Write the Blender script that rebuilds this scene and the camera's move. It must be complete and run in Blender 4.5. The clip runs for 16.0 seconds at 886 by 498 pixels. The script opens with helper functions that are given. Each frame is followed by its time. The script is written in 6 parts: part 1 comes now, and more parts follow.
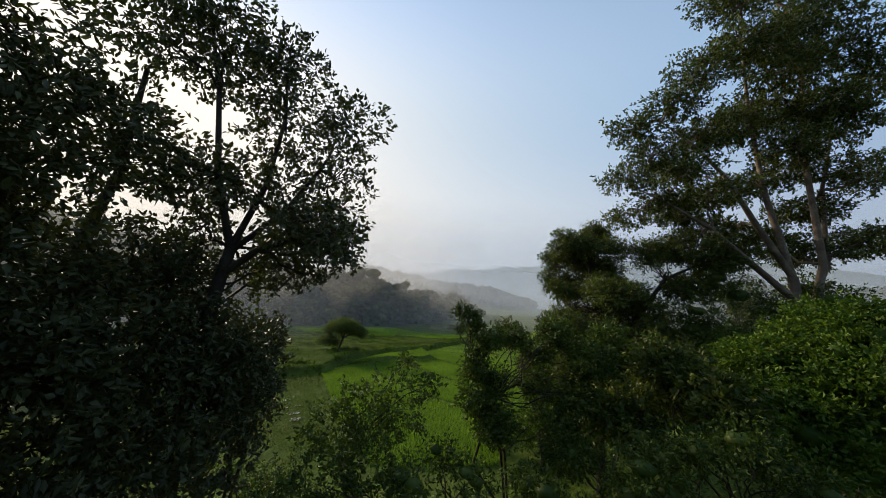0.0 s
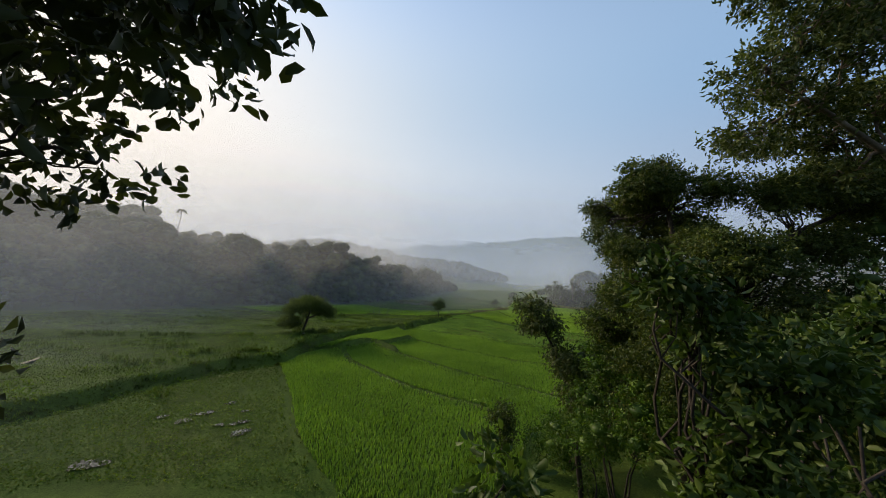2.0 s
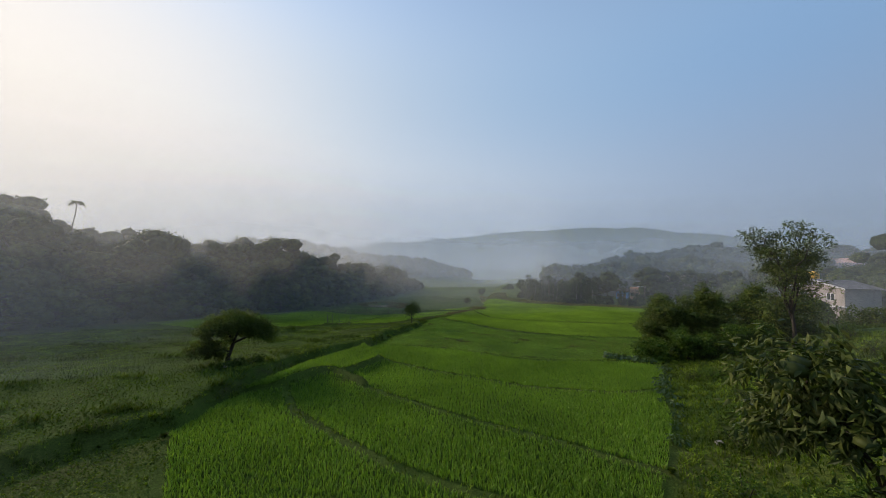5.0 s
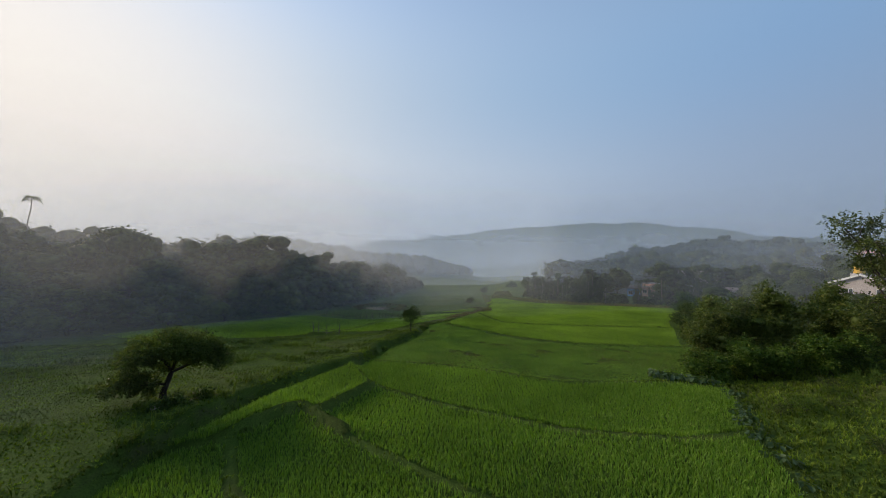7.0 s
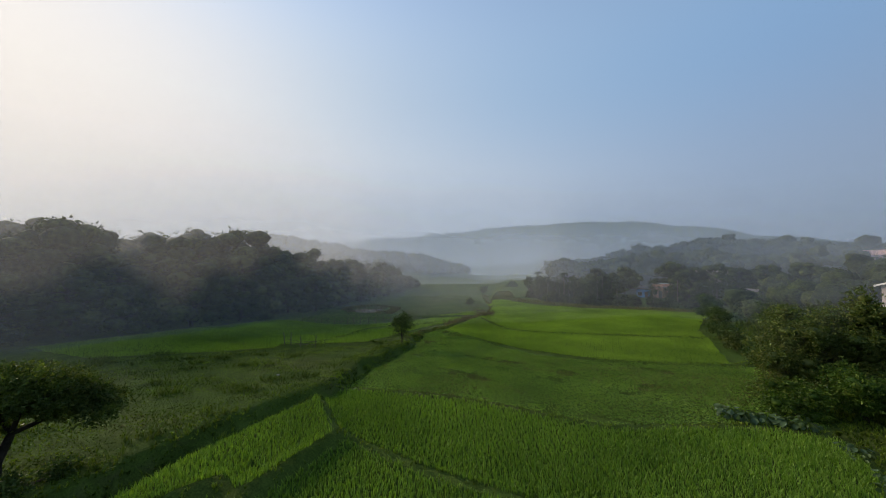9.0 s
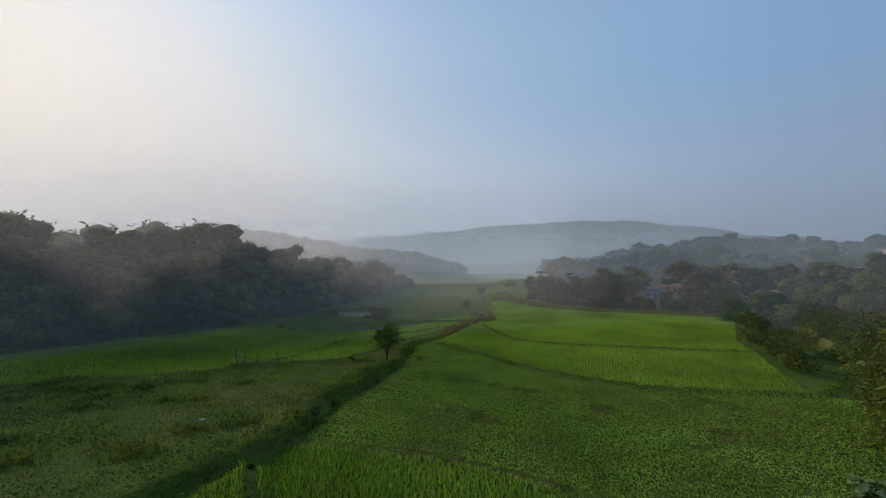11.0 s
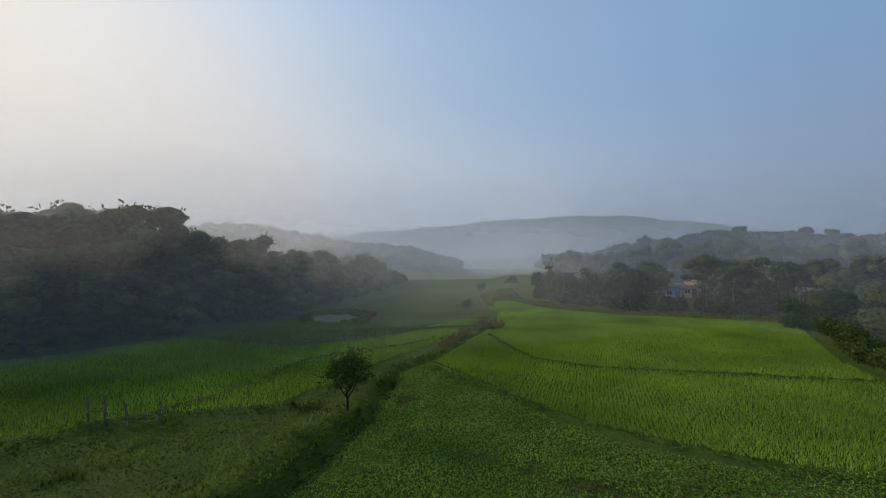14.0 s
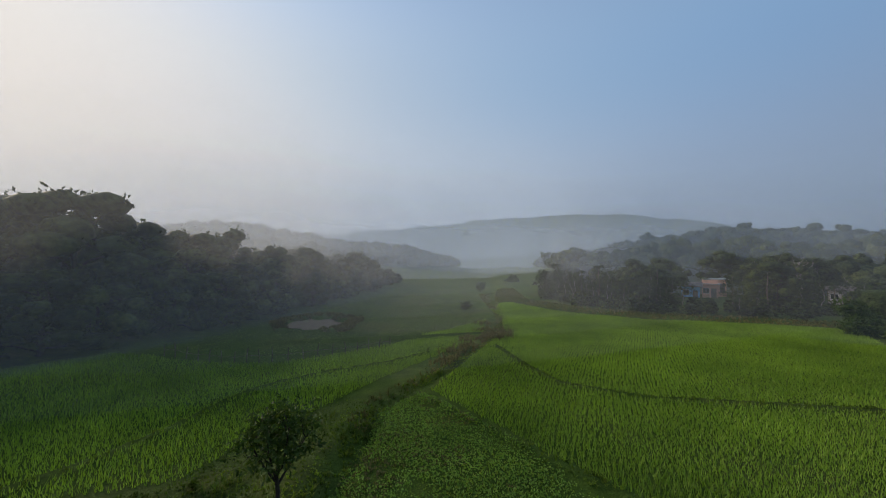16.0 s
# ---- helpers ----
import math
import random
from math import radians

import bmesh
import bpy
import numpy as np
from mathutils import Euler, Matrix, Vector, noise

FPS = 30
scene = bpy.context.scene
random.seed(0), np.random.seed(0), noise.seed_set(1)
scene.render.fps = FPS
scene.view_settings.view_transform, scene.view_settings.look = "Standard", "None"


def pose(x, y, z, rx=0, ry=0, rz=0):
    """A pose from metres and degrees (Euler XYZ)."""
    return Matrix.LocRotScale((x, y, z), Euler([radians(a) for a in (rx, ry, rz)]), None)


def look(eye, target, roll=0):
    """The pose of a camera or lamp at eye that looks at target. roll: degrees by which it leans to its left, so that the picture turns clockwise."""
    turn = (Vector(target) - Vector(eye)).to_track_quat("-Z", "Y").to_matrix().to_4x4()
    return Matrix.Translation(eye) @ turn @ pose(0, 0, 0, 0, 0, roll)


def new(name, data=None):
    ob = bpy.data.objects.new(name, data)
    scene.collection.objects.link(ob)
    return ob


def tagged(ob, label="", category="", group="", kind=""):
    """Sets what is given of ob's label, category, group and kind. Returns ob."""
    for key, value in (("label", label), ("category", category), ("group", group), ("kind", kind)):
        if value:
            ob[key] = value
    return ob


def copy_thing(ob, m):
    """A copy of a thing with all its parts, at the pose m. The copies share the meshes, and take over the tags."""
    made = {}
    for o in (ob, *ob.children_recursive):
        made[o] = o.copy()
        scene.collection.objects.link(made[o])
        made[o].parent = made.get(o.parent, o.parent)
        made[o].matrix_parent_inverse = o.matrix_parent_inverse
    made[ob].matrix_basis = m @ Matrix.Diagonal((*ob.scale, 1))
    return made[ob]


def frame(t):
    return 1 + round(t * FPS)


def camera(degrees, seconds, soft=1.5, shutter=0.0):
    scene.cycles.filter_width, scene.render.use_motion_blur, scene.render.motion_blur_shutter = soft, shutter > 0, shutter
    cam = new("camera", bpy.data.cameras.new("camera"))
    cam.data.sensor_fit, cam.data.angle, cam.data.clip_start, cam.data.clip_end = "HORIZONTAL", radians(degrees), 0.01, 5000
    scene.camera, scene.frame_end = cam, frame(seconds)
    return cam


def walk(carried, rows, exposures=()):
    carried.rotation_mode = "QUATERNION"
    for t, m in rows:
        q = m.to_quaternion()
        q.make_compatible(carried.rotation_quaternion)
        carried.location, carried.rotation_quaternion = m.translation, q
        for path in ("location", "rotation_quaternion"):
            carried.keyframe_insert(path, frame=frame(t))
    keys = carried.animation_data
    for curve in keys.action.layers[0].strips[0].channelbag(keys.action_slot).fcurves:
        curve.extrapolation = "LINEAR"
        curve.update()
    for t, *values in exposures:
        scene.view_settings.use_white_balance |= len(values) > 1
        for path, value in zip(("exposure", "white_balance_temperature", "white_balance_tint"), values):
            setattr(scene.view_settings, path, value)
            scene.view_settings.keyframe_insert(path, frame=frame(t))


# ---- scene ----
cam = camera(105.1, 16.0, soft=0.9)
METRES, EYE, TILT, LEAN, TURN = 52.6, 8.0, 0.0, 0.0, 0.0
ROWS = [
    (0.0, 0.0, 0.0, 0.0, -0.54, 7.97, -3.85),
    (0.5, -0.0042, 0.0232, -0.003, -0.64, 7.45, -4.06),
    (1.0, -0.0093, 0.047, -0.0047, -1.55, 6.11, -4.04),
    (1.5, -0.0149, 0.0721, -0.0055, -3.9, 4.74, -3.46),
    (2.0, -0.0203, 0.0985, -0.0057, -5.66, 4.21, -3.26),
    (2.5, -0.0246, 0.1261, -0.0058, -7.06, 4.02, -3.55),
    (3.0, -0.0289, 0.155, -0.006, -8.92, 4.11, -3.85),
    (3.5, -0.0325, 0.1847, -0.0064, -10.83, 4.32, -4.01),
    (4.0, -0.035, 0.2156, -0.006, -11.52, 4.17, -2.9),
    (6.5, -0.0224, 0.3628, -0.0004, -12.1, 3.57, -0.57),
    (7.0, -0.0166, 0.3941, 0.0008, -12.21, 3.45, -0.6),
    (7.5, -0.0103, 0.4255, 0.0016, -12.32, 3.4, -0.65),
    (8.0, -0.004, 0.4569, 0.0026, -12.44, 3.35, -0.74),
    (8.5, 0.0027, 0.4885, 0.0035, -12.55, 3.27, -0.76),
    (9.0, 0.0093, 0.5205, 0.0043, -12.7, 3.13, -0.81),
    (11.5, 0.0457, 0.6825, 0.0057, -13.64, 2.82, -1.03),
    (12.0, 0.0538, 0.7158, 0.0055, -13.69, 2.69, -1.02),
    (12.5, 0.0619, 0.7487, 0.005, -13.73, 2.52, -1.0),
    (13.0, 0.07, 0.7818, 0.0041, -13.82, 2.35, -0.95),
    (13.5, 0.078, 0.8147, 0.0034, -13.98, 2.17, -0.97),
    (14.0, 0.086, 0.8476, 0.0022, -14.22, 2.1, -0.98),
    (14.5, 0.094, 0.8805, 0.0008, -14.41, 2.05, -0.96),
    (15.0, 0.1022, 0.9135, -0.0009, -14.54, 2.03, -0.9),
    (15.5, 0.1106, 0.9463, -0.0026, -14.67, 2.01, -0.84),
    (16.0, 0.1191, 0.9794, -0.0046, -14.82, 1.99, -0.77),
]
walk(cam, [(t, pose(0, 0, EYE, TILT, LEAN, TURN) @ pose(METRES * x, METRES * y, METRES * z, 90 + pitch, roll, yaw)) for t, x, y, z, yaw, pitch, roll in ROWS],
     exposures=((0.0, 1.08, 7900, 12), (1.0, 1.08, 7900, 12), (2.0, 0.98, 7500, 12), (2.5, 0.86, 7280, 12), (3.5, 0.92, 7280, 12), (6.5, 0.8, 7280, 12), (8.5, 0.82, 7280, 12), (11.5, 0.74, 7280, 12), (16.0, 0.7, 7280, 12)))

# ---- world, sun ----
SUN_AZ, SUN_EL = -47.0, 21.0          # degrees clockwise from +y, and above the horizon
scene.cycles.transparent_max_bounces = 24
world = bpy.data.worlds.new("world")
scene.world = world
world.use_nodes = True
wt = world.node_tree
wt.nodes.clear()
sky = wt.nodes.new("ShaderNodeTexSky")
sky.sky_type, sky.sun_disc = "NISHITA", False
sky.sun_elevation, sky.sun_rotation = radians(SUN_EL), radians(SUN_AZ)
sky.altitude, sky.air_density, sky.dust_density, sky.ozone_density = 300, 1.0, 0.03, 0.6
SKY = 0.15
sa, se = radians(SUN_AZ), radians(SUN_EL)
sun_dir = Vector((math.sin(sa) * math.cos(se), math.cos(sa) * math.cos(se), math.sin(se)))


def wmap(src, a, b, c, d, smooth=True):
    n = wt.nodes.new("ShaderNodeMapRange")
    n.interpolation_type = "SMOOTHERSTEP" if smooth else "LINEAR"
    for k, v in (("From Min", a), ("From Max", b), ("To Min", c), ("To Max", d)):
        n.inputs[k].default_value = v
    wt.links.new(src, n.inputs["Value"])
    return n.outputs[0]


coord = wt.nodes.new("ShaderNodeTexCoord")
split = wt.nodes.new("ShaderNodeSeparateXYZ")
wt.links.new(coord.outputs["Generated"], split.inputs[0])
toward = wt.nodes.new("ShaderNodeVectorMath")
toward.operation = "DOT_PRODUCT"
toward.inputs[1].default_value = sun_dir
wt.links.new(coord.outputs["Generated"], toward.inputs[0])
scaled = wt.nodes.new("ShaderNodeVectorMath")
scaled.operation = "SCALE"
scaled.inputs["Scale"].default_value = SKY
clear_air = wt.nodes.new("ShaderNodeVectorMath")
clear_air.operation = "MULTIPLY"
clear_air.inputs[1].default_value = (0.95, 1.0, 1.06)
wt.links.new(sky.outputs[0], clear_air.inputs[0])
wt.links.new(clear_air.outputs[0], scaled.inputs[0])
from_sun = wt.nodes.new("ShaderNodeMath")
from_sun.operation = "ARCCOSINE"
wt.links.new(toward.outputs["Value"], from_sun.inputs[0])
# haze: cool and dim away from the sun, warm and bright round it, paler towards the ground
def haze_ramp(stops):
    n = wt.nodes.new("ShaderNodeValToRGB")
    while len(n.color_ramp.elements) < len(stops):
        n.color_ramp.elements.new(0.5)
    n.color_ramp.interpolation = "B_SPLINE"
    for e, (p, c) in zip(n.color_ramp.elements, stops):
        e.position, e.color = p / 180.0, (*c, 1)
    wt.links.new(wmap(from_sun.outputs[0], 0, math.pi, 0, 1, False), n.inputs[0])
    return n.outputs[0]


def wmix(fac, a, b):
    n = wt.nodes.new("ShaderNodeMix")
    n.data_type = "RGBA"
    for k, v in (("Factor", fac), ("A", a), ("B", b)):
        wt.links.new(v, n.inputs[k])
    return n.outputs["Result"]


# (degrees from the sun, colour)
low_haze = haze_ramp(((0, (0.588, 0.567, 0.541)), (12, (0.546, 0.530, 0.520)), (24, (0.473, 0.478, 0.494)), (36, (0.404, 0.441, 0.489)), (48, (0.331, 0.391, 0.470)), (62, (0.268, 0.334, 0.428)),
                      (78, (0.207, 0.273, 0.374)), (96, (0.147, 0.210, 0.317)), (115, (0.120, 0.176, 0.272)), (140, (0.105, 0.158, 0.250))))
high_haze = haze_ramp(((0, (0.54, 0.54, 0.545)), (12, (0.49, 0.51, 0.54)), (24, (0.405, 0.45, 0.515)), (36, (0.305, 0.38, 0.478)), (48, (0.235, 0.322, 0.446)), (62, (0.182, 0.281, 0.425)),
                       (78, (0.143, 0.246, 0.402)), (96, (0.11, 0.212, 0.377)), (115, (0.1, 0.19, 0.34)), (140, (0.09, 0.17, 0.3))))
haze = wmix(wmap(split.outputs["Z"], 0.1, 0.55, 0.0, 1.0), low_haze, high_haze)
total_sky = wmix(wmap(split.outputs["Z"], 0.4, 0.85, 0.97, 0.15), scaled.outputs[0], haze)
bg = wt.nodes.new("ShaderNodeBackground")
out = wt.nodes.new("ShaderNodeOutputWorld")
wt.links.new(total_sky, bg.inputs["Color"])
wt.links.new(bg.outputs[0], out.inputs["Surface"])

sun = new("sun", bpy.data.lights.new("sun", "SUN"))
sun.data.energy, sun.data.angle, sun.data.color = 2.0, radians(12), (1.0, 0.9, 0.78)
sun.matrix_world = look(sun_dir * 400, (0, 0, 0))

# ---- materials ----
rng = np.random.default_rng(7)


def material(name):
    m = bpy.data.materials.new(name)
    m.use_nodes = True
    t = m.node_tree
    return m, t, t.nodes["Principled BSDF"], t.nodes["Material Output"]


def noise_node(t, scale, detail=4, rough=0.6, coords="Object"):
    tc = t.nodes.new("ShaderNodeTexCoord")
    n = t.nodes.new("ShaderNodeTexNoise")
    n.inputs["Scale"].default_value, n.inputs["Detail"].default_value, n.inputs["Roughness"].default_value = scale, detail, rough
    t.links.new(tc.outputs[coords], n.inputs["Vector"])
    return n


def ramp(t, src, stops):
    r = t.nodes.new("ShaderNodeValToRGB")
    while len(r.color_ramp.elements) < len(stops):
        r.color_ramp.elements.new(0.5)
    for e, (p, c) in zip(r.color_ramp.elements, stops):
        e.position, e.color = p, (*c, 1)
    t.links.new(src, r.inputs[0])
    return r.outputs[0]


def mixed(t, fac, a, b, blend="MIX"):
    n = t.nodes.new("ShaderNodeMix")
    n.data_type, n.blend_type = "RGBA", blend
    for k, v in (("Factor", fac), ("A", a), ("B", b)):
        if isinstance(v, (float, int)):
            n.inputs[k].default_value = v
        elif isinstance(v, tuple):
            n.inputs[k].default_value = (*v, 1)
        else:
            t.links.new(v, n.inputs[k])
    return n.outputs["Result"]


def bump(t, shader, src, strength, distance):
    b = t.nodes.new("ShaderNodeBump")
    b.inputs["Strength"].default_value, b.inputs["Distance"].default_value = strength, distance
    t.links.new(src, b.inputs["Height"])
    t.links.new(b.outputs[0], shader.inputs["Normal"])


def leaf_material(name, dark, mid, light, through_light=0.25, rough=0.5, patch=0.5, spread=0.2, gloss=0.16, mottle=0.0):
    """Foliage: each leaf its own tint, larger patches of tone, some light let through; mottle for crowns seen as a mass."""
    m, t, p, o = material(name)
    g = t.nodes.new("ShaderNodeNewGeometry")
    per_leaf = ramp(t, g.outputs["Random Per Island"], [(0.0, dark), (0.55, mid), (1.0, light)])
    n = noise_node(t, patch, 3, 0.6)
    tone = ramp(t, n.outputs["Fac"], [(0.5 - spread, (0.62, 0.66, 0.6)), (0.5 + spread, (1.25, 1.2, 1.05))])
    col = mixed(t, 1.0, per_leaf, tone, "MULTIPLY")
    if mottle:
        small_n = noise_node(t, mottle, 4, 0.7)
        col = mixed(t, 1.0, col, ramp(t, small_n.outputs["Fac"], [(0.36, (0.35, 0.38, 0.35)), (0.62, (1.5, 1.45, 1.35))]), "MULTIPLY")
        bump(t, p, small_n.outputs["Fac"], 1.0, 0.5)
    t.links.new(col, p.inputs["Base Color"])
    p.inputs["Roughness"].default_value = rough
    p.inputs["Specular IOR Level"].default_value = gloss
    tr = t.nodes.new("ShaderNodeBsdfTranslucent")
    t.links.new(mixed(t, 1.0, col, (1.1, 1.25, 0.5), "MULTIPLY"), tr.inputs["Color"])
    s = t.nodes.new("ShaderNodeMixShader")
    s.inputs[0].default_value = through_light
    t.links.new(p.outputs[0], s.inputs[1])
    t.links.new(tr.outputs[0], s.inputs[2])
    t.links.new(s.outputs[0], o.inputs["Surface"])
    return m


def rough_material(name, a, b, c, scale=2.0, fine=30.0, relief=0.02, rough=0.85):
    m, t, p, o = material(name)
    n1, n2 = noise_node(t, scale), noise_node(t, fine, 5)
    base = ramp(t, n1.outputs["Fac"], [(0.3, a), (0.52, b), (0.72, c)])
    grain = ramp(t, n2.outputs["Fac"], [(0.25, (0.6, 0.6, 0.6)), (0.75, (1.3, 1.3, 1.3))])
    t.links.new(mixed(t, 1.0, base, grain, "MULTIPLY"), p.inputs["Base Color"])
    p.inputs["Roughness"].default_value, p.inputs["Specular IOR Level"].default_value = rough, 0.2
    bump(t, p, n2.outputs["Fac"], 0.7, relief)
    return m


BARK_DARK = rough_material("bark_dark", (0.022, 0.017, 0.013), (0.04, 0.032, 0.025), (0.07, 0.058, 0.045), 3, 25)
BARK_PALE = rough_material("bark_pale", (0.08, 0.06, 0.045), (0.15, 0.115, 0.085), (0.27, 0.22, 0.17), 2, 22)
LEAF_GLOSSY = leaf_material("leaf_dark_glossy", (0.036, 0.046, 0.022), (0.052, 0.066, 0.03), (0.08, 0.092, 0.04), 0.16, 0.5, 0.5, 0.2, 0.25)
LEAF_TALL = leaf_material("leaf_tall_tree", (0.042, 0.062, 0.02), (0.072, 0.096, 0.03), (0.12, 0.14, 0.046), 0.28)
LEAF_DULL = leaf_material("leaf_creeper", (0.042, 0.066, 0.018), (0.066, 0.094, 0.024), (0.128, 0.145, 0.038), 0.3, 0.5, 0.9, 0.13)
LEAF_BRIGHT = leaf_material("leaf_bright_shrub", (0.04, 0.085, 0.013), (0.062, 0.122, 0.018), (0.12, 0.18, 0.03), 0.3, 0.5, 0.8, 0.15)
LEAF_SHRUB = leaf_material("leaf_shrub", (0.036, 0.066, 0.016), (0.056, 0.098, 0.022), (0.1, 0.138, 0.034), 0.26, 0.5, 1.1, 0.12)
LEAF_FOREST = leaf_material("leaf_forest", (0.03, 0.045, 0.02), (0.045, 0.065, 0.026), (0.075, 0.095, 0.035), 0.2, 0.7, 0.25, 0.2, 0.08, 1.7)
LEAF_BUSH = leaf_material("leaf_field_bush", (0.065, 0.1, 0.026), (0.1, 0.14, 0.036), (0.17, 0.19, 0.055), 0.4, 0.5, 0.6, 0.16)
RICE_NEAR = leaf_material("rice_blades", (0.128, 0.226, 0.036), (0.176, 0.292, 0.049), (0.235, 0.355, 0.072), 0.45, 0.6, 0.12, 0.2, 0.12)
# paler than the near rice: haze over it is partly put into the colour
RICE_FAR = leaf_material("rice_blades_hazed", (0.185, 0.285, 0.046), (0.24, 0.36, 0.064), (0.305, 0.43, 0.092), 0.45, 0.6, 0.1, 0.2, 0.12)
GRASS = leaf_material("grass_blades", (0.075, 0.125, 0.02), (0.11, 0.16, 0.03), (0.16, 0.19, 0.046), 0.35, 0.7, 0.15, 0.15, 0.1)
MEADOW = leaf_material("meadow_blades", (0.17, 0.262, 0.04), (0.232, 0.33, 0.058), (0.32, 0.36, 0.095), 0.4, 0.7, 0.22, 0.16, 0.1)
HERB = leaf_material("meadow_herbs", (0.13, 0.24, 0.04), (0.19, 0.325, 0.062), (0.27, 0.385, 0.09), 0.35, 0.6, 0.3, 0.2, 0.15)
TURF = leaf_material("meadow_turf_blades", (0.095, 0.155, 0.02), (0.128, 0.19, 0.028), (0.17, 0.215, 0.042), 0.35, 0.7, 0.3, 0.15, 0.1, 1.2)
MARSH_GRASS = leaf_material("marsh_grass_blades", (0.11, 0.16, 0.065), (0.15, 0.2, 0.085), (0.21, 0.25, 0.115), 0.35, 0.7, 0.2, 0.15, 0.1)
DRY_GRASS = leaf_material("dry_grass_blades", (0.09, 0.085, 0.03), (0.15, 0.13, 0.05), (0.26, 0.21, 0.09), 0.3, 0.6, 0.2)


# ---- mesh helpers ----
def mesh_object(name, verts, faces, mat, parent=None, label="", smooth=False):
    """One mesh object from arrays; faces is an (n, 3) or (n, 4) array, or a list of such arrays."""
    groups = [np.asarray(f, dtype=np.int32) for f in (faces if isinstance(faces, list) else [faces]) if len(f)]
    me = bpy.data.meshes.new(name)
    me.vertices.add(len(verts))
    me.vertices.foreach_set("co", np.asarray(verts, dtype=np.float32).ravel())
    loops = np.concatenate([g.ravel() for g in groups])
    totals = np.concatenate([np.full(len(g), g.shape[1], dtype=np.int32) for g in groups])
    starts = np.concatenate([[0], np.cumsum(totals)[:-1]]).astype(np.int32)
    me.loops.add(len(loops))
    me.loops.foreach_set("vertex_index", loops)
    me.polygons.add(len(totals))
    me.polygons.foreach_set("loop_start", starts)
    me.polygons.foreach_set("loop_total", totals)
    if smooth:
        me.polygons.foreach_set("use_smooth", np.ones(len(totals), dtype=bool))
    me.update(calc_edges=True)
    me.materials.append(mat)
    ob = new(name, me)
    if parent:
        ob.parent = parent
    if label:
        tagged(ob, label)
    return ob


def part(name, bm, mat, parent, label=""):
    me = bpy.data.meshes.new(name)
    bm.to_mesh(me)
    bm.free()
    me.materials.append(mat)
    ob = new(name, me)
    ob.parent = parent
    if label:
        tagged(ob, label)
    return ob


def unit(v):
    return v / np.maximum(np.linalg.norm(v, axis=-1, keepdims=True), 1e-9)


def tubes(paths, sides=7):
    """Tapered tubes along paths of (points, radii): verts and quads."""
    vs, fs, at = [], [], 0
    for pts, radii in paths:
        pts = np.asarray(pts, float)
        d = unit(np.gradient(pts, axis=0))
        ref = np.where(np.abs(d[:, 2:3]) > 0.9, np.array([[1.0, 0, 0]]), np.array([[0, 0, 1.0]]))
        s = unit(np.cross(d, ref))
        u = np.cross(s, d)
        a = np.linspace(0, 2 * math.pi, sides, endpoint=False)
        ring = pts[:, None] + (np.cos(a)[None, :, None] * s[:, None] + np.sin(a)[None, :, None] * u[:, None]) * np.asarray(radii)[:, None, None]
        n = len(pts)
        i, j = np.meshgrid(np.arange(n - 1), np.arange(sides), indexing="ij")
        k = (j + 1) % sides
        fs.append(np.stack([at + i * sides + j, at + i * sides + k, at + (i + 1) * sides + k, at + (i + 1) * sides + j], -1).reshape(-1, 4))
        vs.append(ring.reshape(-1, 3))
        at += n * sides
    return np.concatenate(vs), np.concatenate(fs)


def bent(a, b, r0, r1, n=6, sag=0.12, r=None):
    """A crooked limb from a to b."""
    r = r or rng
    a, b = np.asarray(a, float), np.asarray(b, float)
    t = np.linspace(0, 1, n)[:, None]
    wob = np.cumsum(r.normal(0, 1, (n, 3)), axis=0)
    wob -= wob[0] + (wob[-1] - wob[0]) * t
    size = np.linalg.norm(b - a)
    return a + (b - a) * t + wob * size * sag / n + np.array([0, 0, 1.0]) * (np.sin(t * math.pi) * size * 0.06), np.linspace(r0, r1, n)


def leaves(at, way, length, width, r, curl=0.2, full=False):
    """A folded leaf at each point, pointed or (full) rounded: verts and triangles."""
    n = len(at)
    side = unit(np.cross(way, r.normal(0, 1, (n, 3))))
    up = np.cross(side, way)
    L = (length * r.uniform(0.65, 1.25, n))[:, None]
    W = (width * r.uniform(0.7, 1.2, n))[:, None]
    if not full:
        mid = at + way * L * 0.5
        tip = at + way * L - up * L * curl
        v = np.stack([at, mid + side * W / 2 + up * W * 0.25, tip, mid - side * W / 2 + up * W * 0.25], 1).reshape(-1, 3)
        k = np.arange(n)[:, None] * 4
        return v, np.concatenate([k + np.array([[0, 1, 2]]), k + np.array([[0, 2, 3]])])
    a, b, c = at + way * L * 0.3, at + way * L * 0.72 - up * L * curl * 0.3, at + way * L - up * L * curl
    lift = up * W * 0.2
    v = np.stack([at, a + side * W * 0.38 + lift, b + side * W * 0.46 + lift, c, b - side * W * 0.46 + lift, a - side * W * 0.38 + lift, b - up * W * 0.02], 1).reshape(-1, 3)
    k = np.arange(n)[:, None] * 7
    return v, np.concatenate([k + np.array([t]) for t in ((0, 1, 6), (1, 2, 6), (2, 3, 6), (3, 4, 6), (4, 5, 6), (5, 0, 6))])


def lumpy(d, c):
    """How far a clump round c swells in the direction d."""
    return 1 + 0.22 * np.sin(d[:, 0] * 5 + c[0] * 3) * np.sin(d[:, 1] * 5 + c[1]) + 0.2 * np.sin(d[:, 2] * 7 + c[2] * 2 + d[:, 0] * 4)


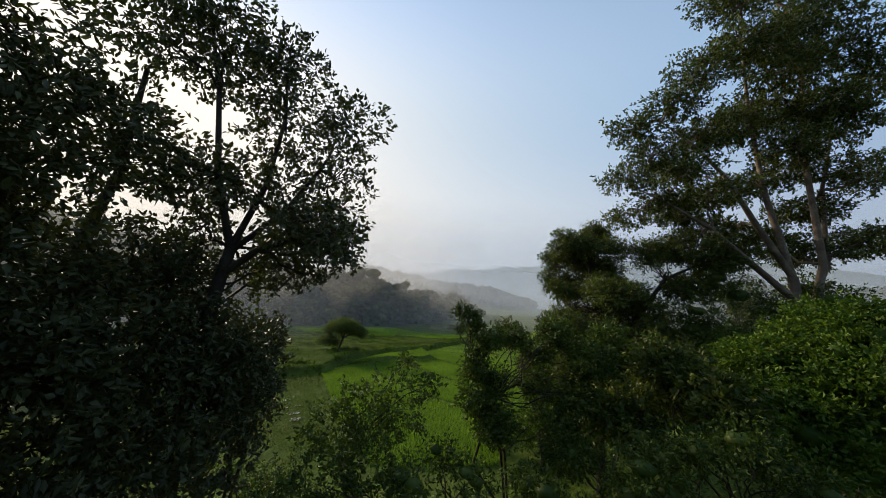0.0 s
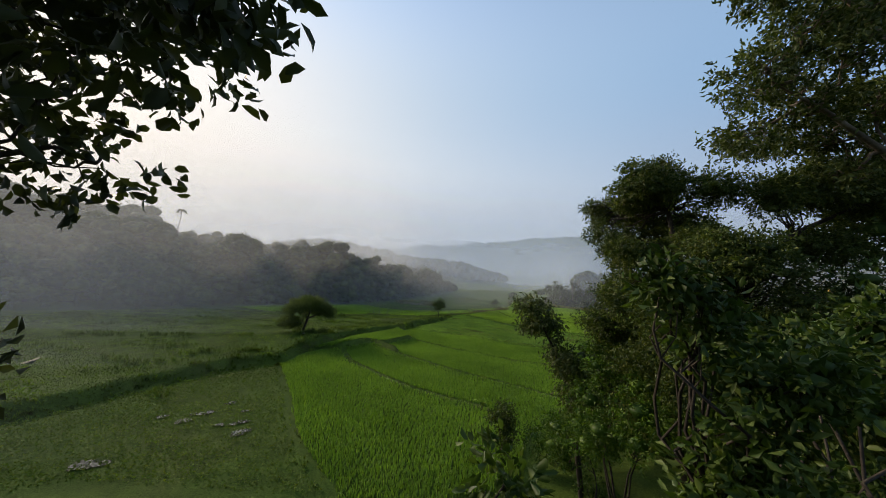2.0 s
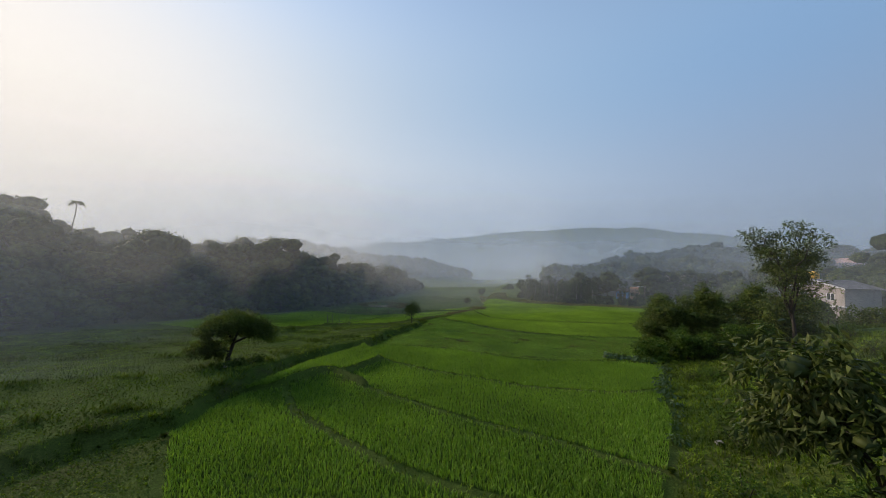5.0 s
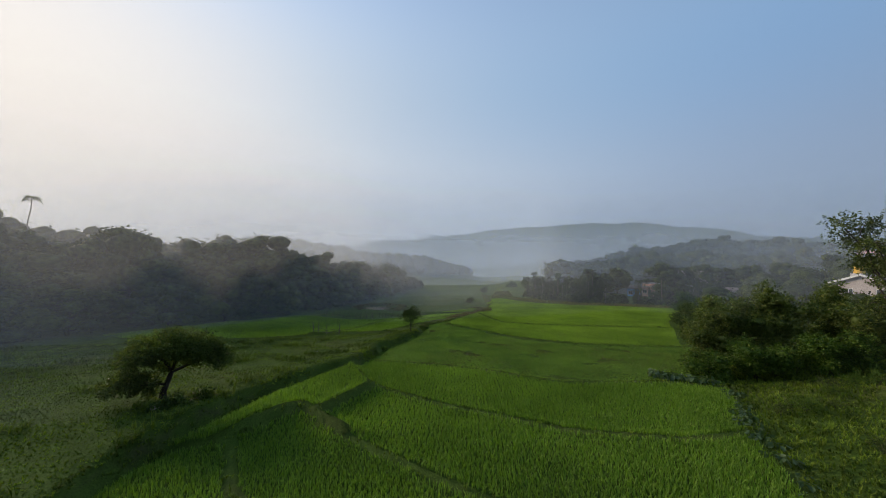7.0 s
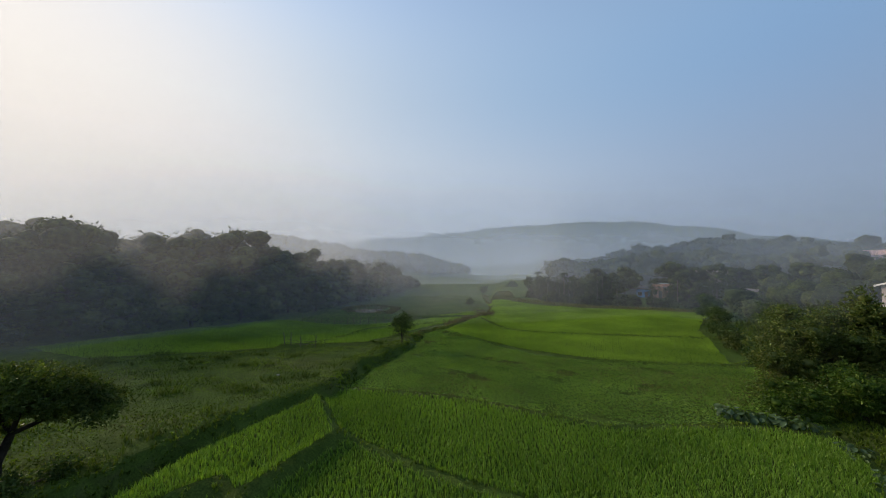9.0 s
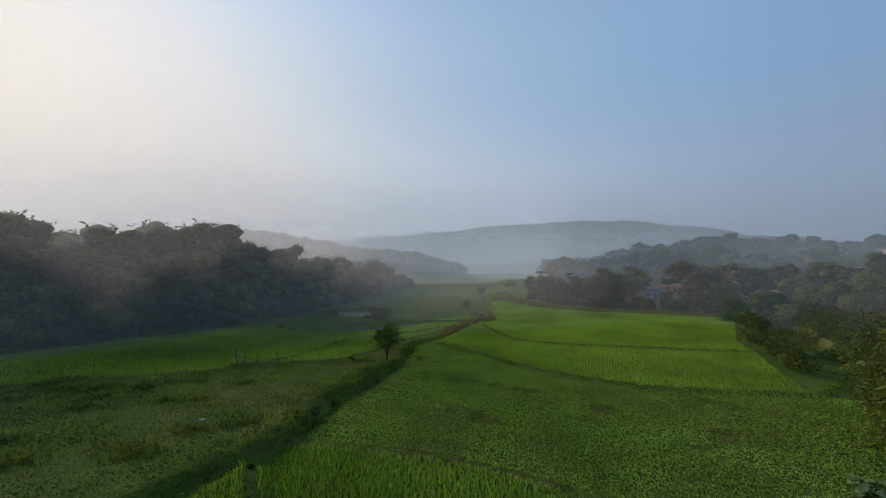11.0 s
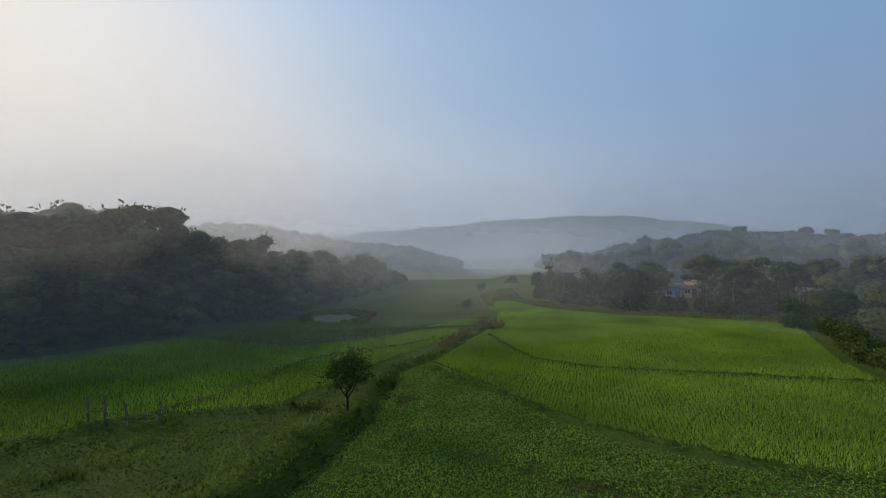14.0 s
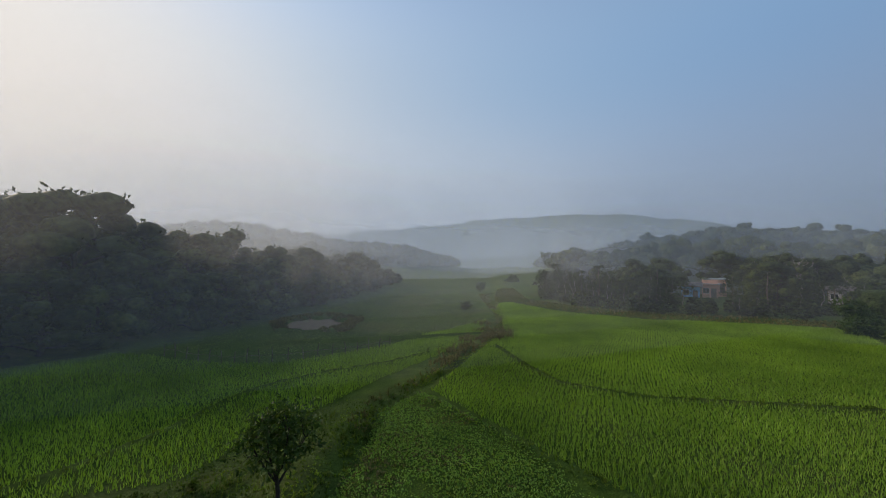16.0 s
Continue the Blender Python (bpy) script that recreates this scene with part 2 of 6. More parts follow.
def crown(clumps, leaf, wide, r, per=7, droop=0.25, shell=0.5, full=False, reach=2.2):
    """Leaves in sprigs, the sprigs gathered in clumps of (centre, radii, sprigs). Gives points and ways."""
    P, D = [], []
    for c, rad, n in clumps:
        d = unit(r.normal(0, 1, (n, 3)))
        bumpy = lumpy(d, c) if shell < 0.9 else 1 + 0.1 * np.sin(d[:, 0] * 4 + c[0] * 3) * np.sin(d[:, 1] * 4 + c[1])
        k = (shell + (1 - shell) * r.random(n) ** 0.6) * bumpy
        p = np.asarray(c) + d * np.asarray(rad) * k[:, None]
        axis = unit(d + r.normal(0, 0.5, (n, 3)))
        along = r.random((n, per, 1))
        q = p[:, None] + axis[:, None] * along * leaf * reach + r.normal(0, 0.3 * leaf, (n, per, 3))
        w = unit(axis[:, None] * 0.7 + r.normal(0, 0.7, (n, per, 3)) + np.array([0, 0, -droop]))
        P.append(q.reshape(-1, 3))
        D.append(w.reshape(-1, 3))
    return leaves(np.concatenate(P), np.concatenate(D), leaf, wide, r, full=full)


def masses(clumps, r, lo=0.8, hi=0.92, rings=8, rows=6):
    """The dense billowing heart of twigs and leaves within each clump: verts and quads."""
    a, b = np.meshgrid(np.linspace(0, 2 * math.pi, rings + 1)[:-1], np.linspace(-1.0, 1.45, rows), indexing="ij")
    ball = np.stack([np.cos(a) * np.cos(b), np.sin(a) * np.cos(b), np.sin(b)], -1).reshape(-1, 3)
    out_v = []
    for c, q, _ in clumps:
        swell = 1 + 0.1 * np.sin(ball[:, 0] * 4 + c[0] * 3) * np.sin(ball[:, 1] * 4 + c[1]) + 0.08 * np.sin(ball[:, 2] * 5 + c[2] * 2 + ball[:, 0] * 4)
        out_v.append(np.asarray(c) + ball * np.asarray(q) * (swell * r.uniform(lo, hi))[:, None])
    i, j = np.meshgrid(np.arange(rings), np.arange(rows - 1), indexing="ij")
    one = np.stack([i * rows + j, (i + 1) % rings * rows + j, (i + 1) % rings * rows + j + 1, i * rows + j + 1], -1).reshape(-1, 4)
    return np.concatenate(out_v), (np.arange(len(clumps))[:, None, None] * len(ball) + one[None]).reshape(-1, 4)


def plant(name, label, category, base, trunks, clumps, leaf, wide, bark, foliage, seed, per=7, droop=0.25,
          shell=0.5, twigs=5, limb=0.06, group="", sides=7, full=False, core=0.0, reach=2.2):
    """A tree or shrub: trunks as (points, radii), limbs to every clump, twigs within, and a crown of leaves. Places are relative to its base."""
    r = np.random.default_rng(seed)
    root = new(name)
    root.location = base
    tagged(root, label, category, group)
    nodes = np.concatenate([np.asarray(p, float)[1:] for p, _ in trunks])
    limbs = []
    for c, rad, n in clumps:
        c = np.asarray(c, float)
        d = np.linalg.norm(nodes - c, axis=1) + 1.2 * np.maximum(nodes[:, 2] - c[2], 0)
        a = nodes[np.argmin(d)]
        limbs.append(bent(a, c, limb, limb * 0.45, 7 if twigs else 4, 0.5, r))
        for _ in range(twigs):
            e = c + unit(r.normal(0, 1, 3) + np.array([0, 0, 0.3])) * np.asarray(rad) * r.uniform(0.6, 0.95)
            on = limbs[-1 - _][0][int(r.integers(4, 7))]
            limbs.append(bent(on, e, limb * 0.4, limb * 0.1, 5, 0.6, r))
    tv, tf = tubes(trunks, sides + 2)
    lv, lf = tubes(limbs, 5 if sides > 3 else 3)
    wood_v, wood_f = np.concatenate([tv, lv]), np.concatenate([tf, lf + len(tv)])
    cv, cf = crown(clumps, leaf, wide, r, per, droop, shell, full, reach)
    cf = [cf]
    if core:                            # dense crowns
        mv, mf = masses(clumps, r, core * 0.86, core, 8, 5)
        cf.append(mf + len(cv))
        cv = np.concatenate([cv, mv])
    mesh_object("trunk", wood_v, wood_f, bark, root, smooth=True)
    mesh_object("crown", cv, cf, foliage, root, smooth=core > 0)
    return root


# ---- the lie of the land ----
BANK = [(-45, 5), (-30, 16.5), (-18.5, 23), (-16.2, 27.3), (-14.4, 30.2), (-12.2, 32.8), (-10.8, 33.6), (-10.2, 36.6), (-8.7, 39.4), (-7.7, 41.5), (-6.6, 43.8), (-5.0, 46.2), (-3.0, 48.6),
        (-1.6, 50.0), (-0.6, 52.3), (0.9, 56.0), (2.8, 58.8), (5.0, 62.3), (6.6, 66.5), (7.9, 70.0), (10.6, 72.9), (13.5, 76), (17.8, 81.5), (22.6, 86.5), (27, 96), (34, 115), (60, 170), (100, 260)]
FOREST_L = [(-120, 30), (-70, 42), (-48, 52), (-36, 62), (-25, 79), (-17, 87), (-11, 95), (-5, 107), (2, 121), (12, 146), (24, 186), (40, 260)]
FOREST_R = [(150, 300), (108, 225), (84, 180), (57, 135), (43.5, 113), (43, 100), (48, 92), (58, 86.5), (69, 82), (82, 78), (100, 68), (110, 40), (110, -60)]
EDGE_R = [(40, 53), (30, 45), (23.9, 39.8), (18.1, 34.4), (15, 30.3), (9.1, 24.9), (5.3, 21.4), (3.7, 17.6), (0, 16.6), (-6, 16.6), (-12, 17.6), (-30, 9.5)]
CROSS = [(-7.2, 37.9), (-4.5, 41.1), (-3.5, 39.9), (-0.55, 44.0), (-1.3, 46.8), (-2.0, 49.2)]
NEAR_BUNDS = [[(-3.2, 17.4), (-4.7, 19.5), (-6.2, 22.3), (-7.7, 26.2), (-10.4, 32.2)],
              [(-4.4, 41.0), (-6.3, 40.0), (-6.8, 38.2), (-5.5, 34.5), (-3.3, 31.6), (-0.9, 28.7), (1.1, 27), (3.7, 25.2)],
              [(-3.6, 40.2), (-1.6, 37.7), (1.6, 34), (4.5, 31.2), (7.5, 28.6), (10, 26)],
              [(-0.5, 44.8), (2.8, 41.3), (6.6, 38.2), (8.9, 36.5), (14, 34.4), (17.9, 34.5)],
              [(-1.4, 51.5), (6, 48.5), (12.9, 43), (21, 41.5), (23.5, 39.9)]]
FAR_BUNDS = [[(10.5, 70), (13, 65), (16.2, 59), (21.8, 54.2), (31.6, 50.5), (40, 53)],
             [(-11.7, 59.5), (-7.1, 64), (1.4, 64.5)],
             [(-7.5, 64.0), (-5.0, 65.6), (-3.2, 67.2), (-1.5, 70.2), (-0.4, 73.2), (1.2, 75.4), (4.8, 77.8), (9.2, 79.4), (13, 82)],
             [(19.0, 80.5), (18.7, 74.1), (19.2, 70.8), (22.8, 67.4), (29.4, 64.7), (33, 62.9), (43, 58)]]
BUNDS = NEAR_BUNDS + FAR_BUNDS


def along(line, x, y):
    """Signed distance (left of the line is positive) from a polyline, for arrays."""
    best, sign = np.full(np.shape(x), 1e9), np.zeros(np.shape(x))
    pts = np.asarray(line, float)
    for (ax, ay), (bx, by) in zip(pts[:-1], pts[1:]):
        dx, dy = bx - ax, by - ay
        t = np.clip(((x - ax) * dx + (y - ay) * dy) / (dx * dx + dy * dy), 0, 1)
        px, py = x - ax - t * dx, y - ay - t * dy
        d = np.hypot(px, py)
        near = d < best
        best = np.where(near, d, best)
        sign = np.where(near, np.sign(dx * py - dy * px), sign)
    return best * np.where(sign == 0, 1, sign)


def step(a, b, v):
    t = np.clip((v - a) / (b - a), 0, 1)
    return t * t * (3 - 2 * t)


def wavy(x, y, s, seed=0.0):
    """A cheap smooth noise of about unit height."""
    return (np.sin(x * 1.3 / s + 2.1 * np.sin(y * 0.9 / s + seed)) + np.sin(y * 1.7 / s + 1.7 * np.sin(x * 0.8 / s + seed * 2)) +
            0.5 * np.sin((x + y) * 2.9 / s + seed)) / 2.5


def hill(x, y):
    """Height of the land beyond the valley floor."""
    near_left = 21 * np.exp(-(((x + 60) / 80) ** 2 + ((y - 300) / 55) ** 2)) + 9 * np.exp(-(((x - 50) / 40) ** 2 + ((y - 330) / 50) ** 2))
    bearing, far_off = np.degrees(np.arctan2(x - 5, y - 45)), np.hypot(x - 5, y - 45)
    bearing = bearing + 1.2 * np.sin(bearing * 0.7) + 0.5 * np.sin(bearing * 1.9 + 1)
    ridge_line = np.interp(bearing, [-40, -12, 3.4, 13.7, 20, 24, 30, 35.6, 41, 46, 52, 57, 62, 75, 100], [20, 70, 126, 152, 172, 188, 188, 197, 184, 164, 140, 110, 86, 60, 20])
    far = ridge_line * np.exp(-((far_off - 1440) / 380) ** 2)
    right = 10 * np.exp(-(((x - 230) / 70) ** 2 + ((y - 200) / 60) ** 2))
    return near_left + right + far * (1 + 0.03 * wavy(x, y, 90.0) + 0.012 * wavy(x, y, 25.0, 2.0))


def height(x, y):
    x, y = np.asarray(x, float), np.asarray(y, float)
    b = along(BANK, x, y)
    left = np.interp(y, [0, 25, 32, 37, 41, 46, 50, 60, 70, 84, 100, 200], [0.5, 0.5, 0.56, 0.75, 0.98, 0.78, 0.65, 0.28, -0.1, -0.7, -0.9, -0.9])
    ridge = np.interp(y, [20, 30, 40, 53, 60, 64, 72, 85, 100], [0.04, 0.04, 0.04, 0.1, 0.28, 0.32, 0.2, 0.2, 0.1])
    ridge = ridge * np.exp(-((b - 1.1) / 1.0) ** 2)
    z = (left + ridge) * step(0.0, 0.5, b + 0.22 * wavy(x, y, 1.1) + 0.4 * wavy(x, y, 3.1, 2.0)) * (1 + 0.12 * wavy(x, y, 2.3, 4.0) * step(6, 0, b)) + 0.03 * wavy(x, y, 2.0) * step(0, 3, np.abs(b))
    z = z - 0.15 * np.exp(-((b + 0.35) / 0.3) ** 2) * (y < 90)
    c = along(CROSS, x, y)
    z = z + np.where((b < 0) & (np.abs(c) < 9) & (y > 38), 0.45 * step(-0.1, 0.35, c) * (y < 53) * step(-9, -7, -np.abs(c)), 0) * (x < 1)
    z = z + 0.36 * np.exp(-(c / 0.42) ** 2) * (b < 0)
    t = along(FAR_BUNDS[2], x, y)        # the lower paddy drops by one terrace
    z = z - 0.35 * step(0.0, 0.7, t) * step(16, 9, t) * (y > 64) * (y < 90) * (b > 0)
    for line in BUNDS:
        z = z + 0.2 * np.exp(-(along(line, x, y) / 0.35) ** 2)
    e = along(EDGE_R, x, y)              # positive: the valley-side slope on which the near trees stand
    up = np.where(e > 0, e, 0)
    z = z + (4.6 * step(0, 19, up) + 0.05 * up + 0.35 * wavy(x, y, 2.2, 1.0) * step(0.5, 5, up)) * step(70, 30, x)
    z = z + 0.6 * step(20, 55, x) * (b < 0) * step(0, 4, -e)
    f = along(FOREST_L, x, y)
    z = z + np.where(f > 0, (4.2 + 5 * step(-52, -68, x)) * step(0, 42, f) * (0.6 + 0.4 * step(120, 60, y + 0.4 * x)), 0)
    g = along(FOREST_R, x, y)
    bearing, off = np.degrees(np.arctan2(x - 2, y - 40)), np.hypot(x - 2, y - 40)
    first = np.interp(bearing, [27, 30, 34, 40, 46, 56, 66, 80], [0, 1.5, 3.4, 4.2, 5.0, 6.2, 6.2, 6.0]) * step(112, 150, off)
    second = np.interp(bearing, [35, 41, 46, 52, 58, 72, 90], [0, 2.2, 4.2, 5.2, 5.0, 4.6, 4.6]) * step(182, 228, off)
    z = z + np.where(g > 0, first + second + 1.2 * wavy(x, y, 16.0, 3.0) * step(112, 150, off), 0)
    z = z + 7 * step(62, 100, x) * step(92, 72, y) * step(-20, 10, y) * step(150, 120, x)
    z = z + 3.4 * np.exp(-((x - 186) ** 2 + (y - 114) ** 2) / 200)        # the knoll of the tiled house
    z = z + np.where(y > 150, hill(x, y), 0) + np.where((y <= 150) & (x > 120), hill(x, y), 0)
    p = np.hypot(x - 1.8, (y - 100.5) / 1.3) + 0.4 * wavy(x, y, 2.5)
    z = z - 0.6 * step(4.1, 3.2, p) + 0.16 * np.exp(-((p - 4.8) / 0.8) ** 2)
    return z


def ground_z(x, y):
    return float(height(np.array([x]), np.array([y]))[0])


# one sheet: fine over the valley floor, widening to the horizon
fine_x = np.concatenate([-np.geomspace(3000, 48, 40)[:-1], np.arange(-48, 66, 0.5), np.geomspace(66, 3000, 56)])
fine_y = np.concatenate([-np.geomspace(3000, 14, 22)[:-1], np.arange(-14, 112, 0.5), np.geomspace(112, 4000, 66)])
gx, gy = np.meshgrid(fine_x, fine_y, indexing="ij")
gz = height(gx, gy)
nx, ny = gx.shape
ii, jj = np.meshgrid(np.arange(nx - 1), np.arange(ny - 1), indexing="ij")
quads = np.stack([ii * ny + jj, (ii + 1) * ny + jj, (ii + 1) * ny + jj + 1, ii * ny + jj + 1], -1).reshape(-1, 4)

GROUND, gt, gp, go = material("ground_soil_and_turf")
big, mid_n, small = noise_node(gt, 0.12, 4), noise_node(gt, 0.9, 5), noise_node(gt, 14, 6)
turf = ramp(gt, big.outputs["Fac"], [(0.32, (0.05, 0.088, 0.013)), (0.5, (0.064, 0.1, 0.017)), (0.68, (0.084, 0.1, 0.026))])
turf = mixed(gt, 1.0, turf, ramp(gt, mid_n.outputs["Fac"], [(0.3, (0.65, 0.7, 0.6)), (0.7, (1.25, 1.2, 1.1))]), "MULTIPLY")
turf = mixed(gt, 1.0, turf, ramp(gt, small.outputs["Fac"], [(0.3, (0.6, 0.6, 0.6)), (0.7, (1.35, 1.35, 1.35))]), "MULTIPLY")
soil = ramp(gt, mid_n.outputs["Fac"], [(0.3, (0.048, 0.034, 0.021)), (0.7, (0.11, 0.08, 0.05))])
geo = gt.nodes.new("ShaderNodeNewGeometry")
sep = gt.nodes.new("ShaderNodeSeparateXYZ")
gt.links.new(geo.outputs["Normal"], sep.inputs[0])
steep = gt.nodes.new("ShaderNodeMapRange")
for k, v in (("From Min", 0.84), ("From Max", 0.55)):
    steep.inputs[k].default_value = v
gt.links.new(sep.outputs["Z"], steep.inputs["Value"])
gt.links.new(mixed(gt, steep.outputs[0], turf, soil), gp.inputs["Base Color"])
gp.inputs["Roughness"].default_value, gp.inputs["Specular IOR Level"].default_value = 0.95, 0.08
bump(gt, gp, small.outputs["Fac"], 0.8, 0.08)
ground = mesh_object("ground", np.stack([gx, gy, gz], -1).reshape(-1, 3), quads, GROUND, smooth=True)
tagged(ground, "green valley floor of terraced meadow and bare earth banks", "ground", kind="structure")


# ---- rice and grass ----
def inside(poly, x, y):
    hit = np.zeros(len(x), bool)
    p = np.asarray(poly, float)
    for (ax, ay), (bx, by) in zip(p, np.roll(p, -1, axis=0)):
        cross = ((ay > y) != (by > y)) & (x < (bx - ax) * (y - ay) / (by - ay + 1e-12) + ax)
        hit ^= cross
    return hit


def scatter(poly, gap_a, gap_b, turn, jitter, r):
    """Points in rows over a polygon."""
    p = np.asarray(poly, float)
    mid = (p.min(0) + p.max(0)) / 2
    half = np.linalg.norm(p.max(0) - p.min(0)) / 2
    u, v = np.meshgrid(np.arange(-half, half, gap_a), np.arange(-half, half, gap_b), indexing="ij")
    u, v = u.ravel() + r.normal(0, jitter, u.size), v.ravel() + r.normal(0, jitter, u.size)
    c, s = math.cos(radians(turn)), math.sin(radians(turn))
    bendy = 0.6 * np.sin(v * 0.12)
    x, y = mid[0] + c * (u + bendy) - s * v, mid[1] + s * (u + bendy) + c * v
    k = inside(poly, x, y)
    return x[k], y[k]


def blades(x, y, z, per, tall, wide, lean, r, short=False, spread=0.11):
    """Tufts of tapering blades: verts and triangles."""
    n = len(x) * per
    base = np.repeat(np.stack([x, y, z], -1), per, axis=0) + np.concatenate([r.normal(0, spread * float(np.mean(tall)), (n, 2)), np.full((n, 1), -0.02)], 1)
    a = r.uniform(0, 2 * math.pi, n)
    out_way = np.stack([np.cos(a), np.sin(a), np.zeros(n)], -1)
    side = np.stack([-np.sin(a), np.cos(a), np.zeros(n)], -1)
    T = (np.repeat(np.broadcast_to(tall, (len(x),)), per) * r.uniform(0.65, 1.15, n))[:, None]
    k = (lean * r.uniform(0.2, 1.3, n))[:, None]
    tip = base + np.array([0, 0, 1.0]) * T * (1 - 0.25 * k) + out_way * T * k * 0.9
    if short:
        v = np.stack([base - side * wide * 0.5, base + side * wide * 0.5, tip], 1).reshape(-1, 3)
        return v, np.arange(n)[:, None] * 3 + np.array([[0, 1, 2]])
    mid = base + np.array([0, 0, 1.0]) * T * 0.55 + out_way * T * k * 0.25
    v = np.stack([base, mid + side * wide * 0.5, tip, mid - side * wide * 0.5], 1).reshape(-1, 3)
    q = np.arange(n)[:, None] * 4
    return v, np.concatenate([q + np.array([[0, 1, 3]]), q + np.array([[1, 2, 3]])])


def clear_of(x, y, lines, gap):
    k = np.ones(len(x), bool)
    for line in lines:
        k &= np.abs(along(line, x, y)) > gap
    return k


def beside(y0, y1, off):
    """The stretch of the bank between two heights of y, moved off to its side (positive: uphill)."""
    p = [q for q in BANK if y0 <= q[1] <= y1]
    n = unit(np.gradient(np.array(p, float), axis=0))
    return [(float(q[0] - k[1] * off), float(q[1] + k[0] * off)) for q, k in zip(p, n)]


RICE_1 = [(-4.5, 19.5), (-6.1, 22.4), (-7.7, 26.3), (-10.5, 32.4)] + beside(33.5, 50.5, -0.3) + [(-1.0, 51.4), (6, 48.2), (12.9, 42.7), (21, 41.2), (23.2, 39.6), (17.7, 34.2),
          (14.4, 30.2), (8.7, 25.1), (5.0, 21.7), (3.4, 17.9), (0, 17.0), (-2.9, 17.2)]
RICE_2 = [(10.9, 71.6), (13.5, 65.6), (14.8, 61.2), (17, 58), (20.2, 55.4), (25, 53.4), (31.6, 51.2), (38.5, 58.5), (43, 63.8), (52.7, 71), (60.5, 76.6), (54.8, 80.6), (43.5, 87.5), (36.5, 97), (34.5, 109), (30, 108),
          (27.6, 98), (23.4, 88.3), (18.4, 81.2), (14.3, 76)]
RICE_3 = [(-31, 68), (-22, 62), (-12, 63), (-7, 65), (0.5, 65.3), (3.2, 68.5), (6.4, 73.0), (12, 79), (16.4, 83.5), (21.6, 90), (25.5, 99), (18, 92.5), (9.6, 87.3), (0.5, 82.6), (-8, 84.9), (-14, 88), (-23, 79)]
r1 = np.random.default_rng(11)
for poly, mat, gap, per, tall, turn, words in (
        (RICE_1, RICE_NEAR, 0.17, 7, 0.3, -13, "dense green young rice plants in rows on wet paddies"),
        (RICE_2, RICE_FAR, 0.185, 5, 0.28, -42, "bright green young rice plants in rows on a sloping paddy"),
        (RICE_3, RICE_FAR, 0.23, 5, 0.3, -35, "green young rice plants in rows on the lower paddy")):
    wide_row = 1.2 if poly is RICE_1 else 1.16
    x, y = scatter(poly, gap * wide_row, gap * 0.94 / wide_row, turn, 0.026, r1)
    k = clear_of(x, y, BUNDS + [CROSS], 0.27)
    x, y = x[k], y[k]
    tall_each = tall * (1 + 0.22 * wavy(x, y, 2.5, 3.0))
    v, f = blades(x, y, height(x, y), per, tall_each, 0.036 if poly is RICE_1 else 0.042, 0.5, r1, poly is not RICE_1, 0.16)
    tagged(mesh_object("rice_plants", v, f, mat), words, "rice", kind="stuff")

MEADOW_R = [(-0.9, 51.9), (6, 48.8), (12.9, 43.4), (21, 42), (24, 40.5), (34, 49), (31.6, 50.2), (25, 53), (19.8, 54.9), (16.6, 57.4), (14.3, 60.8), (13, 65), (10.4, 71.4)] + beside(52, 71, -0.2)[::-1]
MEADOW_L = [(-42, 22), (-30, 17.2)] + beside(22, 72, 0.15) + [(5.6, 72.6), (2.8, 68.3), (0.2, 65), (-7, 64.6), (-12, 62.6), (-22, 61.5), (-34, 62), (-42, 52)]
WET = [(-30, 16), (-18.1, 22.8), (-16, 26.8), (-14.2, 29.6), (-12, 32.2), (-10.7, 32.9), (-8.0, 26.4), (-6.4, 22.2), (-4.9, 19.5), (-3.5, 17.5), (-12, 18.4), (-30, 10.5)]
for poly, gap, tall, mat, words in ((MEADOW_R, 0.17, 0.1, MEADOW, "short green meadow grass"), (MEADOW_L, 0.17, 0.1, TURF, "rough grazed meadow grass"),
                                    (WET, 0.18, 0.07, GRASS, "short grass on boggy ground")):
    x, y = scatter(poly, gap, gap, 17, gap * 0.4, r1)
    v, f = blades(x, y, height(x, y), 5, tall * (1 + 0.5 * wavy(x, y, 1.5, 5.0)), 0.05, 0.9, r1, True)
    tagged(mesh_object("meadow_grass", v, f, mat), words, "grass", kind="stuff")
for poly, gap, words in ((MEADOW_R, 0.14, "low leafy herbs spread through the meadow"), (WET, 0.2, "low leafy herbs on the boggy ground")):
    x, y = scatter(poly, gap, gap, 31, gap * 0.45, r1)
    k = wavy(x, y, 1.6, 7.0) + 0.5 * wavy(x, y, 0.5, 2.0) > -0.75
    x, y = np.repeat(x[k], 3), np.repeat(y[k], 3)
    x, y = x + r1.normal(0, 0.07, len(x)), y + r1.normal(0, 0.07, len(y))
    at = np.stack([x, y, height(x, y) + r1.uniform(0.04, 0.14, len(x))], -1)
    v, f = leaves(at, unit(np.stack([r1.normal(0, 1, len(x)), r1.normal(0, 1, len(x)), r1.normal(0.2, 0.3, len(x))], -1)), 0.085, 0.065, r1)
    tagged(mesh_object("meadow_herbs", v, f, HERB if poly is MEADOW_R else GRASS), words, "herbs", kind="stuff")


